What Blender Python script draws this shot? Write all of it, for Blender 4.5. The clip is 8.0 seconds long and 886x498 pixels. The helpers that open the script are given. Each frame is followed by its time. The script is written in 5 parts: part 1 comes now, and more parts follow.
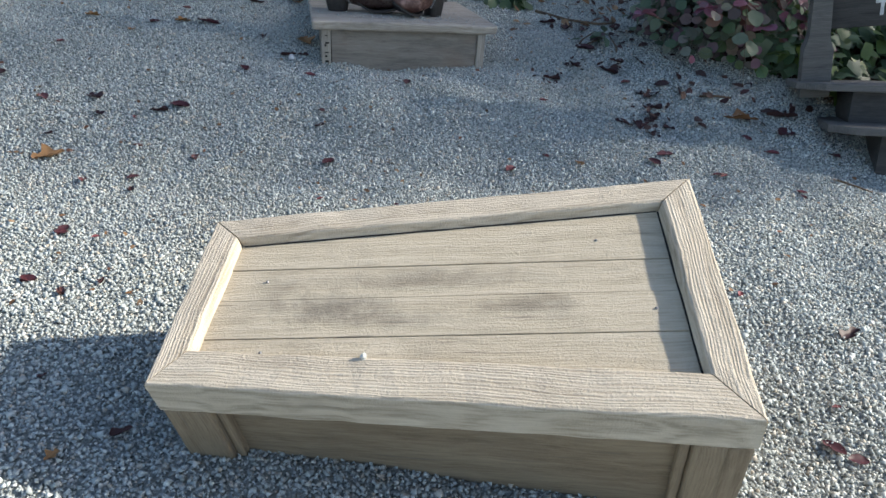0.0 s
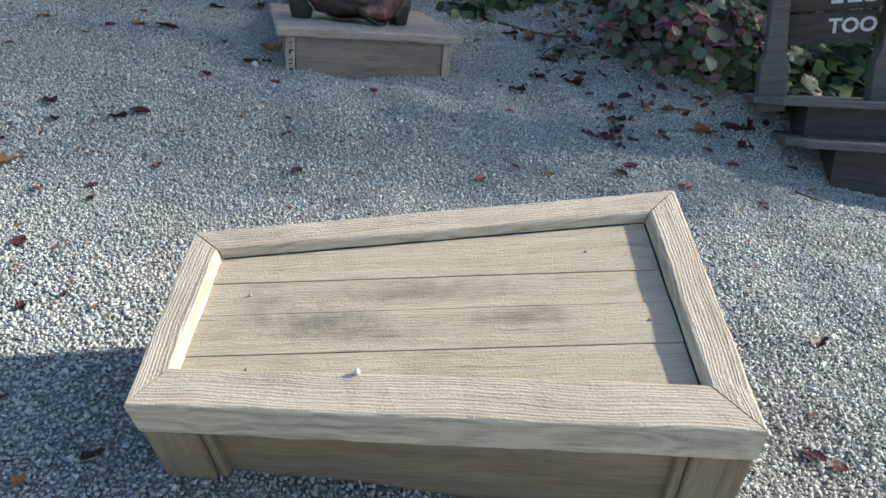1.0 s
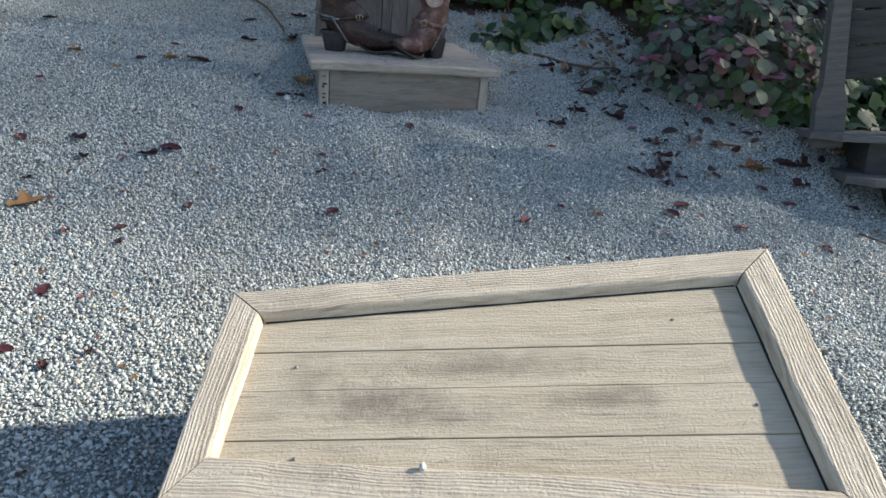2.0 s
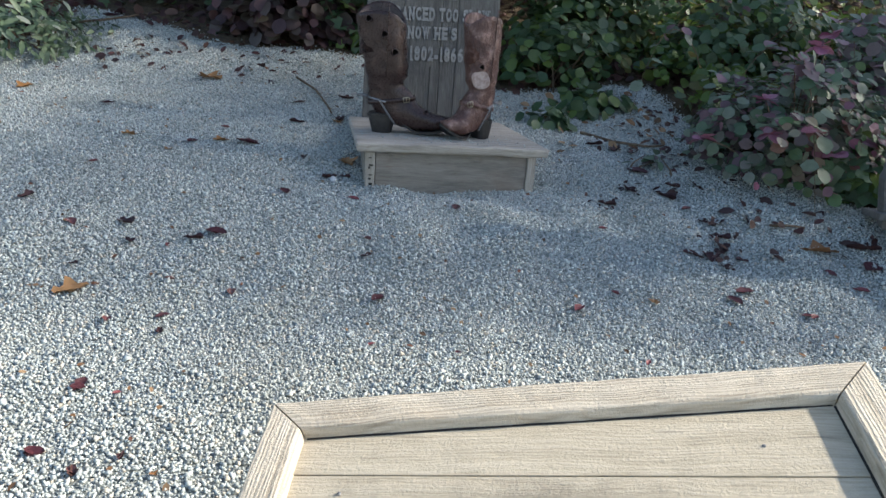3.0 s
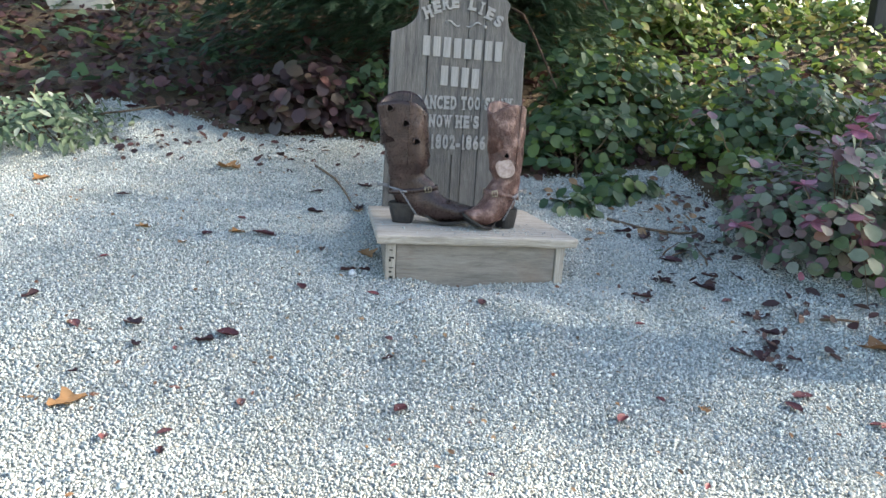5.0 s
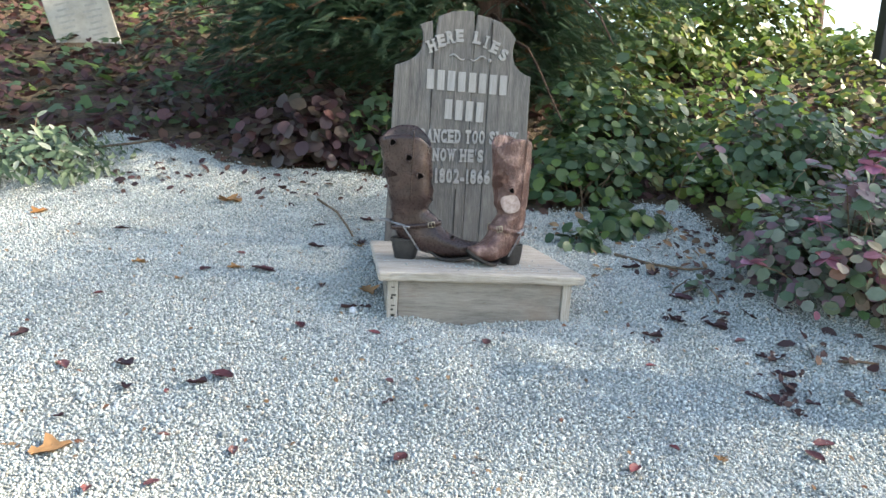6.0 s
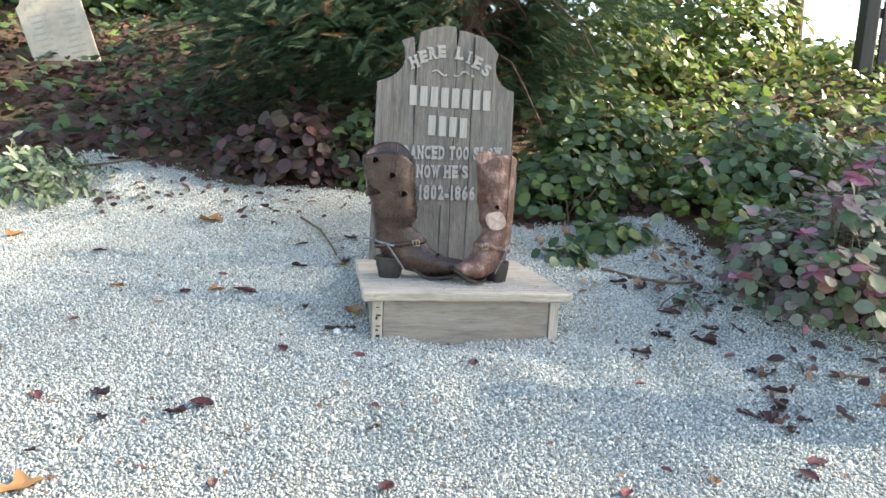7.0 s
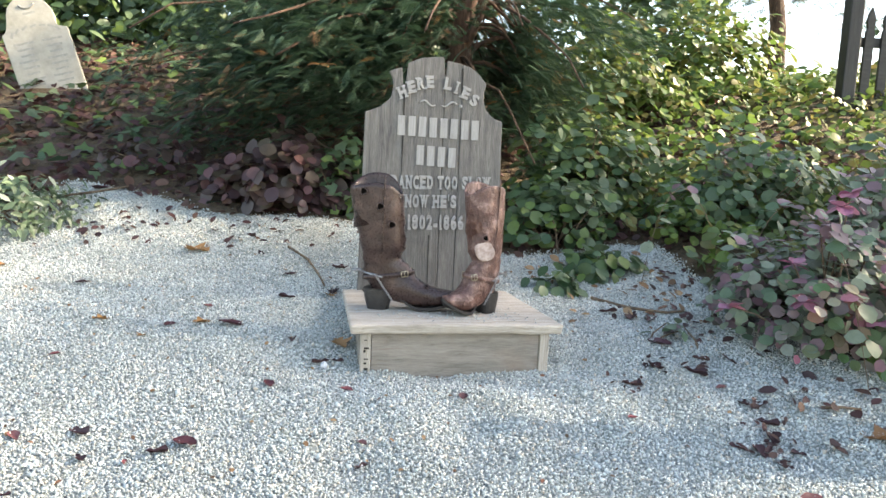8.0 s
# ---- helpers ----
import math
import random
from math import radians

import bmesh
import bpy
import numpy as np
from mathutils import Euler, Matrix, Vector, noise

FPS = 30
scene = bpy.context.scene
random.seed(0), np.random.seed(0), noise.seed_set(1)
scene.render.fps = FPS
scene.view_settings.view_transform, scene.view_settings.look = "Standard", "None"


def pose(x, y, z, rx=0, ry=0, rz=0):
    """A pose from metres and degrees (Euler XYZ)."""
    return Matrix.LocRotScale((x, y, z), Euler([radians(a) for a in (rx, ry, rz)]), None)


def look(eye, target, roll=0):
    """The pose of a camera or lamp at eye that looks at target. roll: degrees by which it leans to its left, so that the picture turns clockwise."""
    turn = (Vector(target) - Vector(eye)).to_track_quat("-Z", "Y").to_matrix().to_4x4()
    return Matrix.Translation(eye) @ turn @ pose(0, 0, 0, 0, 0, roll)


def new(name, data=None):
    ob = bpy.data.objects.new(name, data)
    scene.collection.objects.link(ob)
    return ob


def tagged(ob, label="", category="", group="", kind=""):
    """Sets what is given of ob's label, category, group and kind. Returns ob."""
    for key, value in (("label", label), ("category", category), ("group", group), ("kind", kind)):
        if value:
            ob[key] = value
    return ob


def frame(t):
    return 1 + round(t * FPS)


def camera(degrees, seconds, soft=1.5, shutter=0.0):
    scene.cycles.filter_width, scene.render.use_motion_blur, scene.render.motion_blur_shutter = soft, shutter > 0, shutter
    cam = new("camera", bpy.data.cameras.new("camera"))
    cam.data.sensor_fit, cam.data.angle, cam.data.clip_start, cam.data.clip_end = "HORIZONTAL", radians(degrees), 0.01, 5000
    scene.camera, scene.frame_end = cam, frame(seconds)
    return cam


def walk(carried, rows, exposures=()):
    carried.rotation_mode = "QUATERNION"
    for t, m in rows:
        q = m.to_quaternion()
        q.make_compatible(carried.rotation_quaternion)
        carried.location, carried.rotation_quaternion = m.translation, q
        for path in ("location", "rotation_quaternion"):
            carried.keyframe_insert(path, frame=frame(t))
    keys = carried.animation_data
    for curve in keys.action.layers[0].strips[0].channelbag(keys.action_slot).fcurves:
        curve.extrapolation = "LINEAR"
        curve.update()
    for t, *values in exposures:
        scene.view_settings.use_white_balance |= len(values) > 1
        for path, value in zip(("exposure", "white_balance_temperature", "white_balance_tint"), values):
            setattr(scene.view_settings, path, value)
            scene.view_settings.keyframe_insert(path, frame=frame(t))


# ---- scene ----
cam = camera(65.2, 8.0)
PATH = [
    (0, (-0.342, -2.272, 0.529), (0.049, -0.542, -0.394), 4.1),
    (0.5, (-0.361, -2.26, 0.529), (0.099, -0.538, -0.379), 5.2),
    (1, (-0.384, -2.247, 0.521), (0.143, -0.534, -0.368), 6.0),
    (1.5, (-0.396, -2.19, 0.513), (0.139, -0.476, -0.366), 6.0),
    (2, (-0.412, -2.134, 0.515), (0.064, -0.376, -0.312), 5.5),
    (2.2, (-0.415, -2.116, 0.518), (0.03, -0.33, -0.265), 5.3),
    (3.5, (-0.415, -2.029, 0.53), (-0.077, -0.148, -0.06), 3.6),
    (4, (-0.412, -2.001, 0.532), (-0.085, -0.1, 0.004), 3.3),
    (4.5, (-0.42, -1.968, 0.536), (-0.098, -0.054, 0.052), 3.3),
    (6, (-0.408, -1.878, 0.547), (-0.111, 0.068, 0.194), 3.4),
    (6.5, (-0.399, -1.861, 0.552), (-0.087, 0.087, 0.22), 3.0),
    (7, (-0.398, -1.846, 0.56), (-0.065, 0.101, 0.243), 2.7),
    (7.5, (-0.398, -1.835, 0.574), (-0.053, 0.114, 0.289), 2.8),
    (8, (-0.395, -1.826, 0.58), (-0.032, 0.125, 0.331), 2.6),
]
walk(cam, [(t, look(eye, target, roll)) for t, eye, target, roll in PATH], exposures=[(0.0, 0.64, 6480, 9), (2.0, 0.60, 6480, 9), (3.5, 1.18, 6600, 8), (4.5, 1.66, 6850, 8), (6.5, 2.14, 7500, 9), (8.0, 2.34, 7950, 10)])

# ---------------------------------------------------------------- world, sun
SUN_DIR = Vector((0.846, -0.075, 0.54)).normalized()
world = bpy.data.worlds.new("sky")
scene.world = world
world.use_nodes = True
wn = world.node_tree.nodes
sky = wn.new("ShaderNodeTexSky")
sky.sky_type = "NISHITA"
sky.sun_disc = False
sky.sun_elevation = math.asin(SUN_DIR.z)
sky.sun_rotation = math.atan2(SUN_DIR.x, SUN_DIR.y)
world.node_tree.links.new(sky.outputs[0], wn["Background"].inputs[0])
wn["Background"].inputs[1].default_value = 0.14
sun = new("sun", bpy.data.lights.new("sun", "SUN"))
sun.data.energy = 4.4
sun.data.angle = radians(2.0)
sun.data.color = (1.0, 0.93, 0.82)
sun.matrix_world = look(SUN_DIR * 20, (0, 0, 0))


# ---------------------------------------------------------------- materials
def mat(name):
    m = bpy.data.materials.new(name)
    m.use_nodes = True
    nt = m.node_tree
    return m, nt, nt.nodes["Principled BSDF"]


def nd(nt, kind, **inputs):
    n = nt.nodes.new(kind)
    for k, v in inputs.items():
        n.inputs[k.replace("_", " ")].default_value = v
    return n


def ramp(nt, fac, stops):
    r = nt.nodes.new("ShaderNodeValToRGB")
    e = r.color_ramp.elements
    while len(e) < len(stops):
        e.new(0.5)
    for el, (p, c) in zip(e, stops):
        el.position = p
        el.color = (*c, 1)
    nt.links.new(fac, r.inputs[0])
    return r.outputs[0]


def mixc(nt, fac, a, b, mode="MIX"):
    n = nt.nodes.new("ShaderNodeMix")
    n.data_type = "RGBA"
    n.blend_type = mode
    for sock, v in ((n.inputs[0], fac), (n.inputs[6], a), (n.inputs[7], b)):
        if isinstance(v, (int, float)):
            sock.default_value = v
        elif isinstance(v, tuple):
            sock.default_value = (*v, 1)
        else:
            nt.links.new(v, sock)
    return n.outputs[2]


def coords(nt, scale, space="Object"):
    tc = nt.nodes.new("ShaderNodeTexCoord")
    mp = nt.nodes.new("ShaderNodeMapping")
    mp.inputs["Scale"].default_value = scale
    nt.links.new(tc.outputs[space], mp.inputs[0])
    return mp.outputs[0]


def noise_tex(nt, vec, scale, detail=4.0, rough=0.6):
    n = nd(nt, "ShaderNodeTexNoise", Scale=scale, Detail=detail, Roughness=rough)
    nt.links.new(vec, n.inputs["Vector"])
    return n.outputs["Fac"]


def bump(nt, bsdf, height, strength, dist):
    b = nd(nt, "ShaderNodeBump", Strength=strength, Distance=dist)
    nt.links.new(height, b.inputs["Height"])
    nt.links.new(b.outputs[0], bsdf.inputs["Normal"])


def math_node(nt, op, a, b):
    n = nt.nodes.new("ShaderNodeMath")
    n.operation = op
    for sock, v in ((n.inputs[0], a), (n.inputs[1], b)):
        if isinstance(v, (int, float)):
            sock.default_value = v
        else:
            nt.links.new(v, sock)
    return n.outputs[0]


def wood(name, dark, mid, light, grain=1.0, stain=(0.08, 0.07, 0.06), stain_amount=0.5, rough=0.85, depth=0.0012, blots=(), ring=0.06):
    """Weathered board, its grain along the part's own X."""
    m, nt, b = mat(name)
    oi = nt.nodes.new("ShaderNodeObjectInfo")
    off = nt.nodes.new("ShaderNodeVectorMath")
    off.operation = "ADD"
    comb = nt.nodes.new("ShaderNodeCombineXYZ")
    nt.links.new(math_node(nt, "MULTIPLY", oi.outputs["Random"], 7.0), comb.inputs[0])
    nt.links.new(math_node(nt, "MULTIPLY", oi.outputs["Random"], 3.0), comb.inputs[1])
    tc = nt.nodes.new("ShaderNodeTexCoord")
    nt.links.new(tc.outputs["Object"], off.inputs[0])
    nt.links.new(comb.outputs[0], off.inputs[1])
    bend = nd(nt, "ShaderNodeTexNoise", Scale=7.0, Detail=2.0)
    nt.links.new(off.outputs[0], bend.inputs["Vector"])
    cen = nt.nodes.new("ShaderNodeVectorMath")
    cen.operation = "MULTIPLY_ADD"
    cen.inputs[1].default_value, cen.inputs[2].default_value = (0.0, 0.018, 0.018), (0.0, -0.009, -0.009)
    nt.links.new(bend.outputs["Color"], cen.inputs[0])
    off2 = nt.nodes.new("ShaderNodeVectorMath")
    off2.operation = "ADD"
    nt.links.new(off.outputs[0], off2.inputs[0])
    nt.links.new(cen.outputs[0], off2.inputs[1])
    off = off2
    mp = nt.nodes.new("ShaderNodeMapping")
    mp.inputs["Scale"].default_value = (5.0, 70.0 * grain, 70.0 * grain)
    nt.links.new(off.outputs[0], mp.inputs[0])
    warp = noise_tex(nt, mp.outputs[0], 1.0, 3.0, 0.55)
    mp2 = nt.nodes.new("ShaderNodeMapping")
    mp2.inputs["Scale"].default_value = (26.0, 420.0 * grain, 420.0 * grain)
    nt.links.new(off.outputs[0], mp2.inputs[0])
    fine = noise_tex(nt, mp2.outputs[0], 1.0, 4.0, 0.65)
    blot = noise_tex(nt, off.outputs[0], 9.0, 5.0, 0.6)
    speck = noise_tex(nt, off.outputs[0], 300.0, 3.0, 0.65)
    rings = nd(nt, "ShaderNodeTexWave", Scale=1.0, Distortion=14.0, Detail=3.0)
    rings.bands_direction = "Y"
    rings.inputs["Detail Scale"].default_value = 0.6
    mp3 = nt.nodes.new("ShaderNodeMapping")
    mp3.inputs["Scale"].default_value = (2.5, 80.0 * grain, 55.0 * grain)
    nt.links.new(off.outputs[0], mp3.inputs[0])
    nt.links.new(mp3.outputs[0], rings.inputs["Vector"])
    g = math_node(nt, "ADD", math_node(nt, "MULTIPLY", warp, 0.5), math_node(nt, "MULTIPLY", fine, 0.5))
    g = math_node(nt, "ADD", math_node(nt, "MULTIPLY", g, 1.0 - ring), math_node(nt, "MULTIPLY", rings.outputs["Fac"], ring))
    col = ramp(nt, g, [(0.28, dark), (0.48, mid), (0.72, light)])
    st = nt.nodes.new("ShaderNodeMapRange")
    st.inputs[1].default_value, st.inputs[2].default_value = 0.55, 0.8
    st.inputs[4].default_value = stain_amount
    nt.links.new(blot, st.inputs[0])
    col = mixc(nt, st.outputs[0], col, stain)
    sp = nt.nodes.new("ShaderNodeMapRange")
    sp.inputs[1].default_value, sp.inputs[2].default_value, sp.inputs[4].default_value = 0.55, 0.75, 0.35
    nt.links.new(speck, sp.inputs[0])
    col = mixc(nt, sp.outputs[0], col, light)
    for bx, by, rx_, ry_, amount in blots:
        v0 = nd(nt, "ShaderNodeMapping")
        v0.inputs["Location"].default_value = (-bx / rx_, -by / ry_, 0)
        v0.inputs["Scale"].default_value = (1 / rx_, 1 / ry_, 0.0)
        nt.links.new(tc.outputs["Object"], v0.inputs[0])
        ln = nt.nodes.new("ShaderNodeVectorMath")
        ln.operation = "LENGTH"
        nt.links.new(v0.outputs[0], ln.inputs[0])
        ragged = noise_tex(nt, tc.outputs["Object"], 45.0, 6.0, 0.75)
        q = math_node(nt, "SUBTRACT", math_node(nt, "ADD", math_node(nt, "MULTIPLY", ragged, 1.6), 0.2), ln.outputs["Value"])
        mr = nt.nodes.new("ShaderNodeMapRange")
        mr.inputs[1].default_value, mr.inputs[2].default_value, mr.inputs[4].default_value = 0.0, 0.9, amount
        nt.links.new(q, mr.inputs[0])
        col = mixc(nt, mr.outputs[0], col, stain)
    mp4 = nt.nodes.new("ShaderNodeMapping")
    mp4.inputs["Scale"].default_value = (7.0, 150.0 * grain, 150.0 * grain)
    nt.links.new(off.outputs[0], mp4.inputs[0])
    check = noise_tex(nt, mp4.outputs[0], 1.0, 2.0, 0.5)
    ck = nt.nodes.new("ShaderNodeMapRange")
    ck.inputs[1].default_value, ck.inputs[2].default_value, ck.inputs[3].default_value, ck.inputs[4].default_value = 0.24, 0.33, 0.6, 0.0
    nt.links.new(check, ck.inputs[0])
    col = mixc(nt, ck.outputs[0], col, stain)
    nt.links.new(col, b.inputs["Base Color"])
    b.inputs["Roughness"].default_value = rough
    h = math_node(nt, "ADD", math_node(nt, "MULTIPLY", g, 1.0), math_node(nt, "MULTIPLY", speck, 0.55))
    bump(nt, b, h, 0.9, depth)
    return m


def leafy(name, colours, rough=0.45, by="island", thin=0.25):
    """Leaf blades; each blade takes its own tone."""
    m, nt, b = mat(name)
    if by == "island":
        rnd = nt.nodes.new("ShaderNodeNewGeometry").outputs["Random Per Island"]
    else:
        rnd = nt.nodes.new("ShaderNodeObjectInfo").outputs["Random"]
    n = len(colours)
    col = ramp(nt, rnd, [(i / max(1, n - 1), c) for i, c in enumerate(colours)])
    v = noise_tex(nt, coords(nt, (1, 1, 1)), 60.0, 3.0, 0.6)
    col = mixc(nt, math_node(nt, "MULTIPLY", v, 0.5), col, tuple(min(1, c * 0.45) for c in colours[0]))
    nt.links.new(col, b.inputs["Base Color"])
    b.inputs["Roughness"].default_value = rough
    b.inputs["Specular IOR Level"].default_value = 0.4
    if thin:
        tr = nt.nodes.new("ShaderNodeBsdfTranslucent")
        nt.links.new(col, tr.inputs[0])
        mx = nt.nodes.new("ShaderNodeMixShader")
        mx.inputs[0].default_value = thin
        nt.links.new(b.outputs[0], mx.inputs[1])
        nt.links.new(tr.outputs[0], mx.inputs[2])
        nt.links.new(mx.outputs[0], nt.nodes["Material Output"].inputs[0])
    return m


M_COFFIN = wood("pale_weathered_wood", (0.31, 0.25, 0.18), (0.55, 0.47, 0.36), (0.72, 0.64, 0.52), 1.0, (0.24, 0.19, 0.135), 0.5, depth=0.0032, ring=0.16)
M_LID = wood("pale_lid_planks", (0.30, 0.25, 0.175), (0.49, 0.42, 0.31), (0.61, 0.54, 0.42), 0.9, (0.10, 0.088, 0.072), 0.34,
             blots=((-0.135, -0.018, 0.085, 0.030, 0.65), (-0.02, 0.028, 0.18, 0.022, 0.42), (0.10, -0.019, 0.07, 0.016, 0.5), (-0.06, -0.037, 0.13, 0.02, 0.38), (-0.21, 0.01, 0.04, 0.05, 0.3)), depth=0.0024, ring=0.05)
# coffin wood again, darkened and warmed: the sides' shade and bounce in the colour
M_COFFIN_SHADED = wood("shaded_side_weathered_wood", (0.14, 0.10, 0.064), (0.25, 0.19, 0.125), (0.36, 0.285, 0.195), 1.0, (0.15, 0.13, 0.11), 0.4)
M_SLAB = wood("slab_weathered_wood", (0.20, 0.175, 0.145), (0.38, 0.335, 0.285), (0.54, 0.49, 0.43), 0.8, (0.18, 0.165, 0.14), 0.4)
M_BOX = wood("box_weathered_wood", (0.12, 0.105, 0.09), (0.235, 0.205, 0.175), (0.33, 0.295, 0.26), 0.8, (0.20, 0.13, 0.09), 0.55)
M_HEAD = wood("headboard_weathered_wood", (0.05, 0.046, 0.043), (0.13, 0.12, 0.112), (0.26, 0.243, 0.222), 0.9, (0.07, 0.07, 0.072), 0.75, depth=0.003, ring=0.12)
M_LETTER = wood("raised_letter_wood", (0.20, 0.193, 0.185), (0.31, 0.30, 0.288), (0.42, 0.41, 0.393), 2.0, (0.2, 0.19, 0.18), 0.4)
M_DARKWOOD = wood("dark_stained_wood", (0.02, 0.02, 0.02), (0.048, 0.046, 0.045), (0.085, 0.082, 0.078), 0.9, (0.03, 0.028, 0.026), 0.5)
M_STEPTOP = wood("grey_step_wood", (0.055, 0.052, 0.05), (0.115, 0.11, 0.105), (0.19, 0.18, 0.17), 0.9, (0.10, 0.09, 0.08), 0.5)
M_FENCE = wood("black_fence_paint", (0.012, 0.011, 0.011), (0.025, 0.023, 0.022), (0.05, 0.047, 0.045), 0.8, (0.015, 0.014, 0.013), 0.4, 0.6)

M_GAP, nt, b = mat("dark_gap")
nt.links.new(ramp(nt, noise_tex(nt, coords(nt, (1, 1, 1)), 80.0), [(0.3, (0.015, 0.013, 0.011)), (0.7, (0.04, 0.035, 0.03))]), b.inputs["Base Color"])
b.inputs["Roughness"].default_value = 0.95

M_GRAVEL, nt, b = mat("crushed_stone")
isl = nt.nodes.new("ShaderNodeNewGeometry").outputs["Random Per Island"]
col = ramp(nt, isl, [(0.0, (0.18, 0.20, 0.20)), (0.12, (0.36, 0.39, 0.38)), (0.40, (0.50, 0.54, 0.525)), (0.65, (0.58, 0.625, 0.605)),
                     (0.85, (0.66, 0.69, 0.665)), (0.93, (0.58, 0.51, 0.41)), (1.0, (0.74, 0.755, 0.73))])
vein = noise_tex(nt, coords(nt, (1, 1, 1)), 300.0, 3.0, 0.7)
patch = noise_tex(nt, coords(nt, (1, 1, 1)), 2.4, 4.0, 0.55)
col = mixc(nt, math_node(nt, "MULTIPLY", vein, 0.3), col, (0.24, 0.26, 0.27))
pr = nt.nodes.new("ShaderNodeMapRange")
pr.inputs[1].default_value, pr.inputs[2].default_value, pr.inputs[4].default_value = 0.55, 0.78, 0.35
nt.links.new(patch, pr.inputs[0])
col = mixc(nt, pr.outputs[0], col, (0.42, 0.38, 0.29))
nt.links.new(col, b.inputs["Base Color"])
b.inputs["Roughness"].default_value = 0.92
b.inputs["Specular IOR Level"].default_value = 0.2

M_GROUND, nt, b = mat("gravel_bed_and_leaf_mould")
v = nd(nt, "ShaderNodeTexVoronoi", Scale=190.0)
nt.links.new(coords(nt, (1, 1, 1)), v.inputs["Vector"])
# bed colour darkened to include the self-shadowing of loose stone
bed = ramp(nt, v.outputs["Color"], [(0.0, (0.13, 0.15, 0.148)), (0.5, (0.32, 0.35, 0.34)), (1.0, (0.48, 0.505, 0.49))])
broad = noise_tex(nt, coords(nt, (1, 1, 1)), 1.7, 5.0, 0.6)
bed = mixc(nt, math_node(nt, "MULTIPLY", broad, 0.45), bed, (0.20, 0.20, 0.18))
n1 = noise_tex(nt, coords(nt, (1, 1, 1)), 7.0, 8.0, 0.7)
n2 = noise_tex(nt, coords(nt, (1, 1, 1)), 55.0, 6.0, 0.7)
soil = ramp(nt, n2, [(0.3, (0.035, 0.025, 0.017)), (0.5, (0.10, 0.065, 0.04)), (0.7, (0.19, 0.125, 0.075))])
soil = mixc(nt, math_node(nt, "MULTIPLY", n1, 0.6), soil, (0.05, 0.045, 0.022))
att = nt.nodes.new("ShaderNodeAttribute")
att.attribute_name = "gravel_share"
share = nt.nodes.new("ShaderNodeMapRange")
share.inputs[1].default_value, share.inputs[2].default_value = 0.42, 0.58
nt.links.new(math_node(nt, "ADD", att.outputs["Fac"], math_node(nt, "MULTIPLY", math_node(nt, "SUBTRACT", noise_tex(nt, coords(nt, (1, 1, 1)), 14.0, 6.0, 0.7), 0.5), 0.9)), share.inputs[0])
nt.links.new(mixc(nt, share.outputs[0], soil, bed), b.inputs["Base Color"])
b.inputs["Roughness"].default_value = 0.92
bump(nt, b, math_node(nt, "ADD", math_node(nt, "MULTIPLY", v.outputs["Distance"], 0.4), n2), 1.0, 0.012)

M_BOOT, nt, b = mat("brown_bronzed_leather")
n1 = noise_tex(nt, coords(nt, (1, 1, 1)), 22.0, 5.0, 0.6)
n2 = noise_tex(nt, coords(nt, (1, 1, 1)), 160.0, 4.0, 0.6)
col = ramp(nt, n1, [(0.3, (0.024, 0.014, 0.013)), (0.55, (0.050, 0.029, 0.026)), (0.75, (0.105, 0.065, 0.058))])
nt.links.new(col, b.inputs["Base Color"])
b.inputs["Metallic"].default_value = 0.25
nt.links.new(ramp(nt, n2, [(0.3, (0.20, 0.20, 0.20)), (0.7, (0.42, 0.42, 0.42))]), b.inputs["Roughness"])
bump(nt, b, math_node(nt, "ADD", n1, math_node(nt, "MULTIPLY", n2, 0.25)), 0.5, 0.006)

M_BOOT_WORN, nt, b = mat("worn_reddish_leather")
n1 = noise_tex(nt, coords(nt, (1, 1, 1)), 26.0, 5.0, 0.65)
n2 = noise_tex(nt, coords(nt, (1, 1, 1)), 150.0, 4.0, 0.6)
col = ramp(nt, n1, [(0.3, (0.06, 0.026, 0.021)), (0.52, (0.12, 0.06, 0.049)), (0.70, (0.34, 0.215, 0.185))])
nt.links.new(col, b.inputs["Base Color"])
b.inputs["Metallic"].default_value = 0.0
nt.links.new(ramp(nt, n2, [(0.3, (0.26, 0.26, 0.26)), (0.7, (0.5, 0.5, 0.5))]), b.inputs["Roughness"])
bump(nt, b, math_node(nt, "ADD", n1, math_node(nt, "MULTIPLY", n2, 0.25)), 0.9, 0.011)

M_SOLE, nt, b = mat("black_boot_sole")
nt.links.new(ramp(nt, noise_tex(nt, coords(nt, (1, 1, 1)), 70.0), [(0.3, (0.008, 0.007, 0.008)), (0.7, (0.03, 0.027, 0.027))]), b.inputs["Base Color"])
b.inputs["Roughness"].default_value = 0.45
M_PATCH, nt, b = mat("bare_worn_patch")
nt.links.new(ramp(nt, noise_tex(nt, coords(nt, (1, 1, 1)), 60.0, 5.0), [(0.3, (0.26, 0.165, 0.14)), (0.6, (0.50, 0.385, 0.345))]), b.inputs["Base Color"])
b.inputs["Roughness"].default_value = 0.5
# no cavity is cut: this black paints the darkness inside the holes
M_PIT, nt, b = mat("bullet_hole_shade_black")
nt.links.new(ramp(nt, noise_tex(nt, coords(nt, (1, 1, 1)), 200.0), [(0.3, (0.001, 0.001, 0.001)), (0.7, (0.006, 0.005, 0.004))]), b.inputs["Base Color"])
b.inputs["Roughness"].default_value = 1.0
b.inputs["Specular IOR Level"].default_value = 0.0
M_METAL, nt, b = mat("tarnished_brass")
nt.links.new(ramp(nt, noise_tex(nt, coords(nt, (1, 1, 1)), 120.0), [(0.3, (0.22, 0.18, 0.12)), (0.7, (0.48, 0.42, 0.32))]), b.inputs["Base Color"])
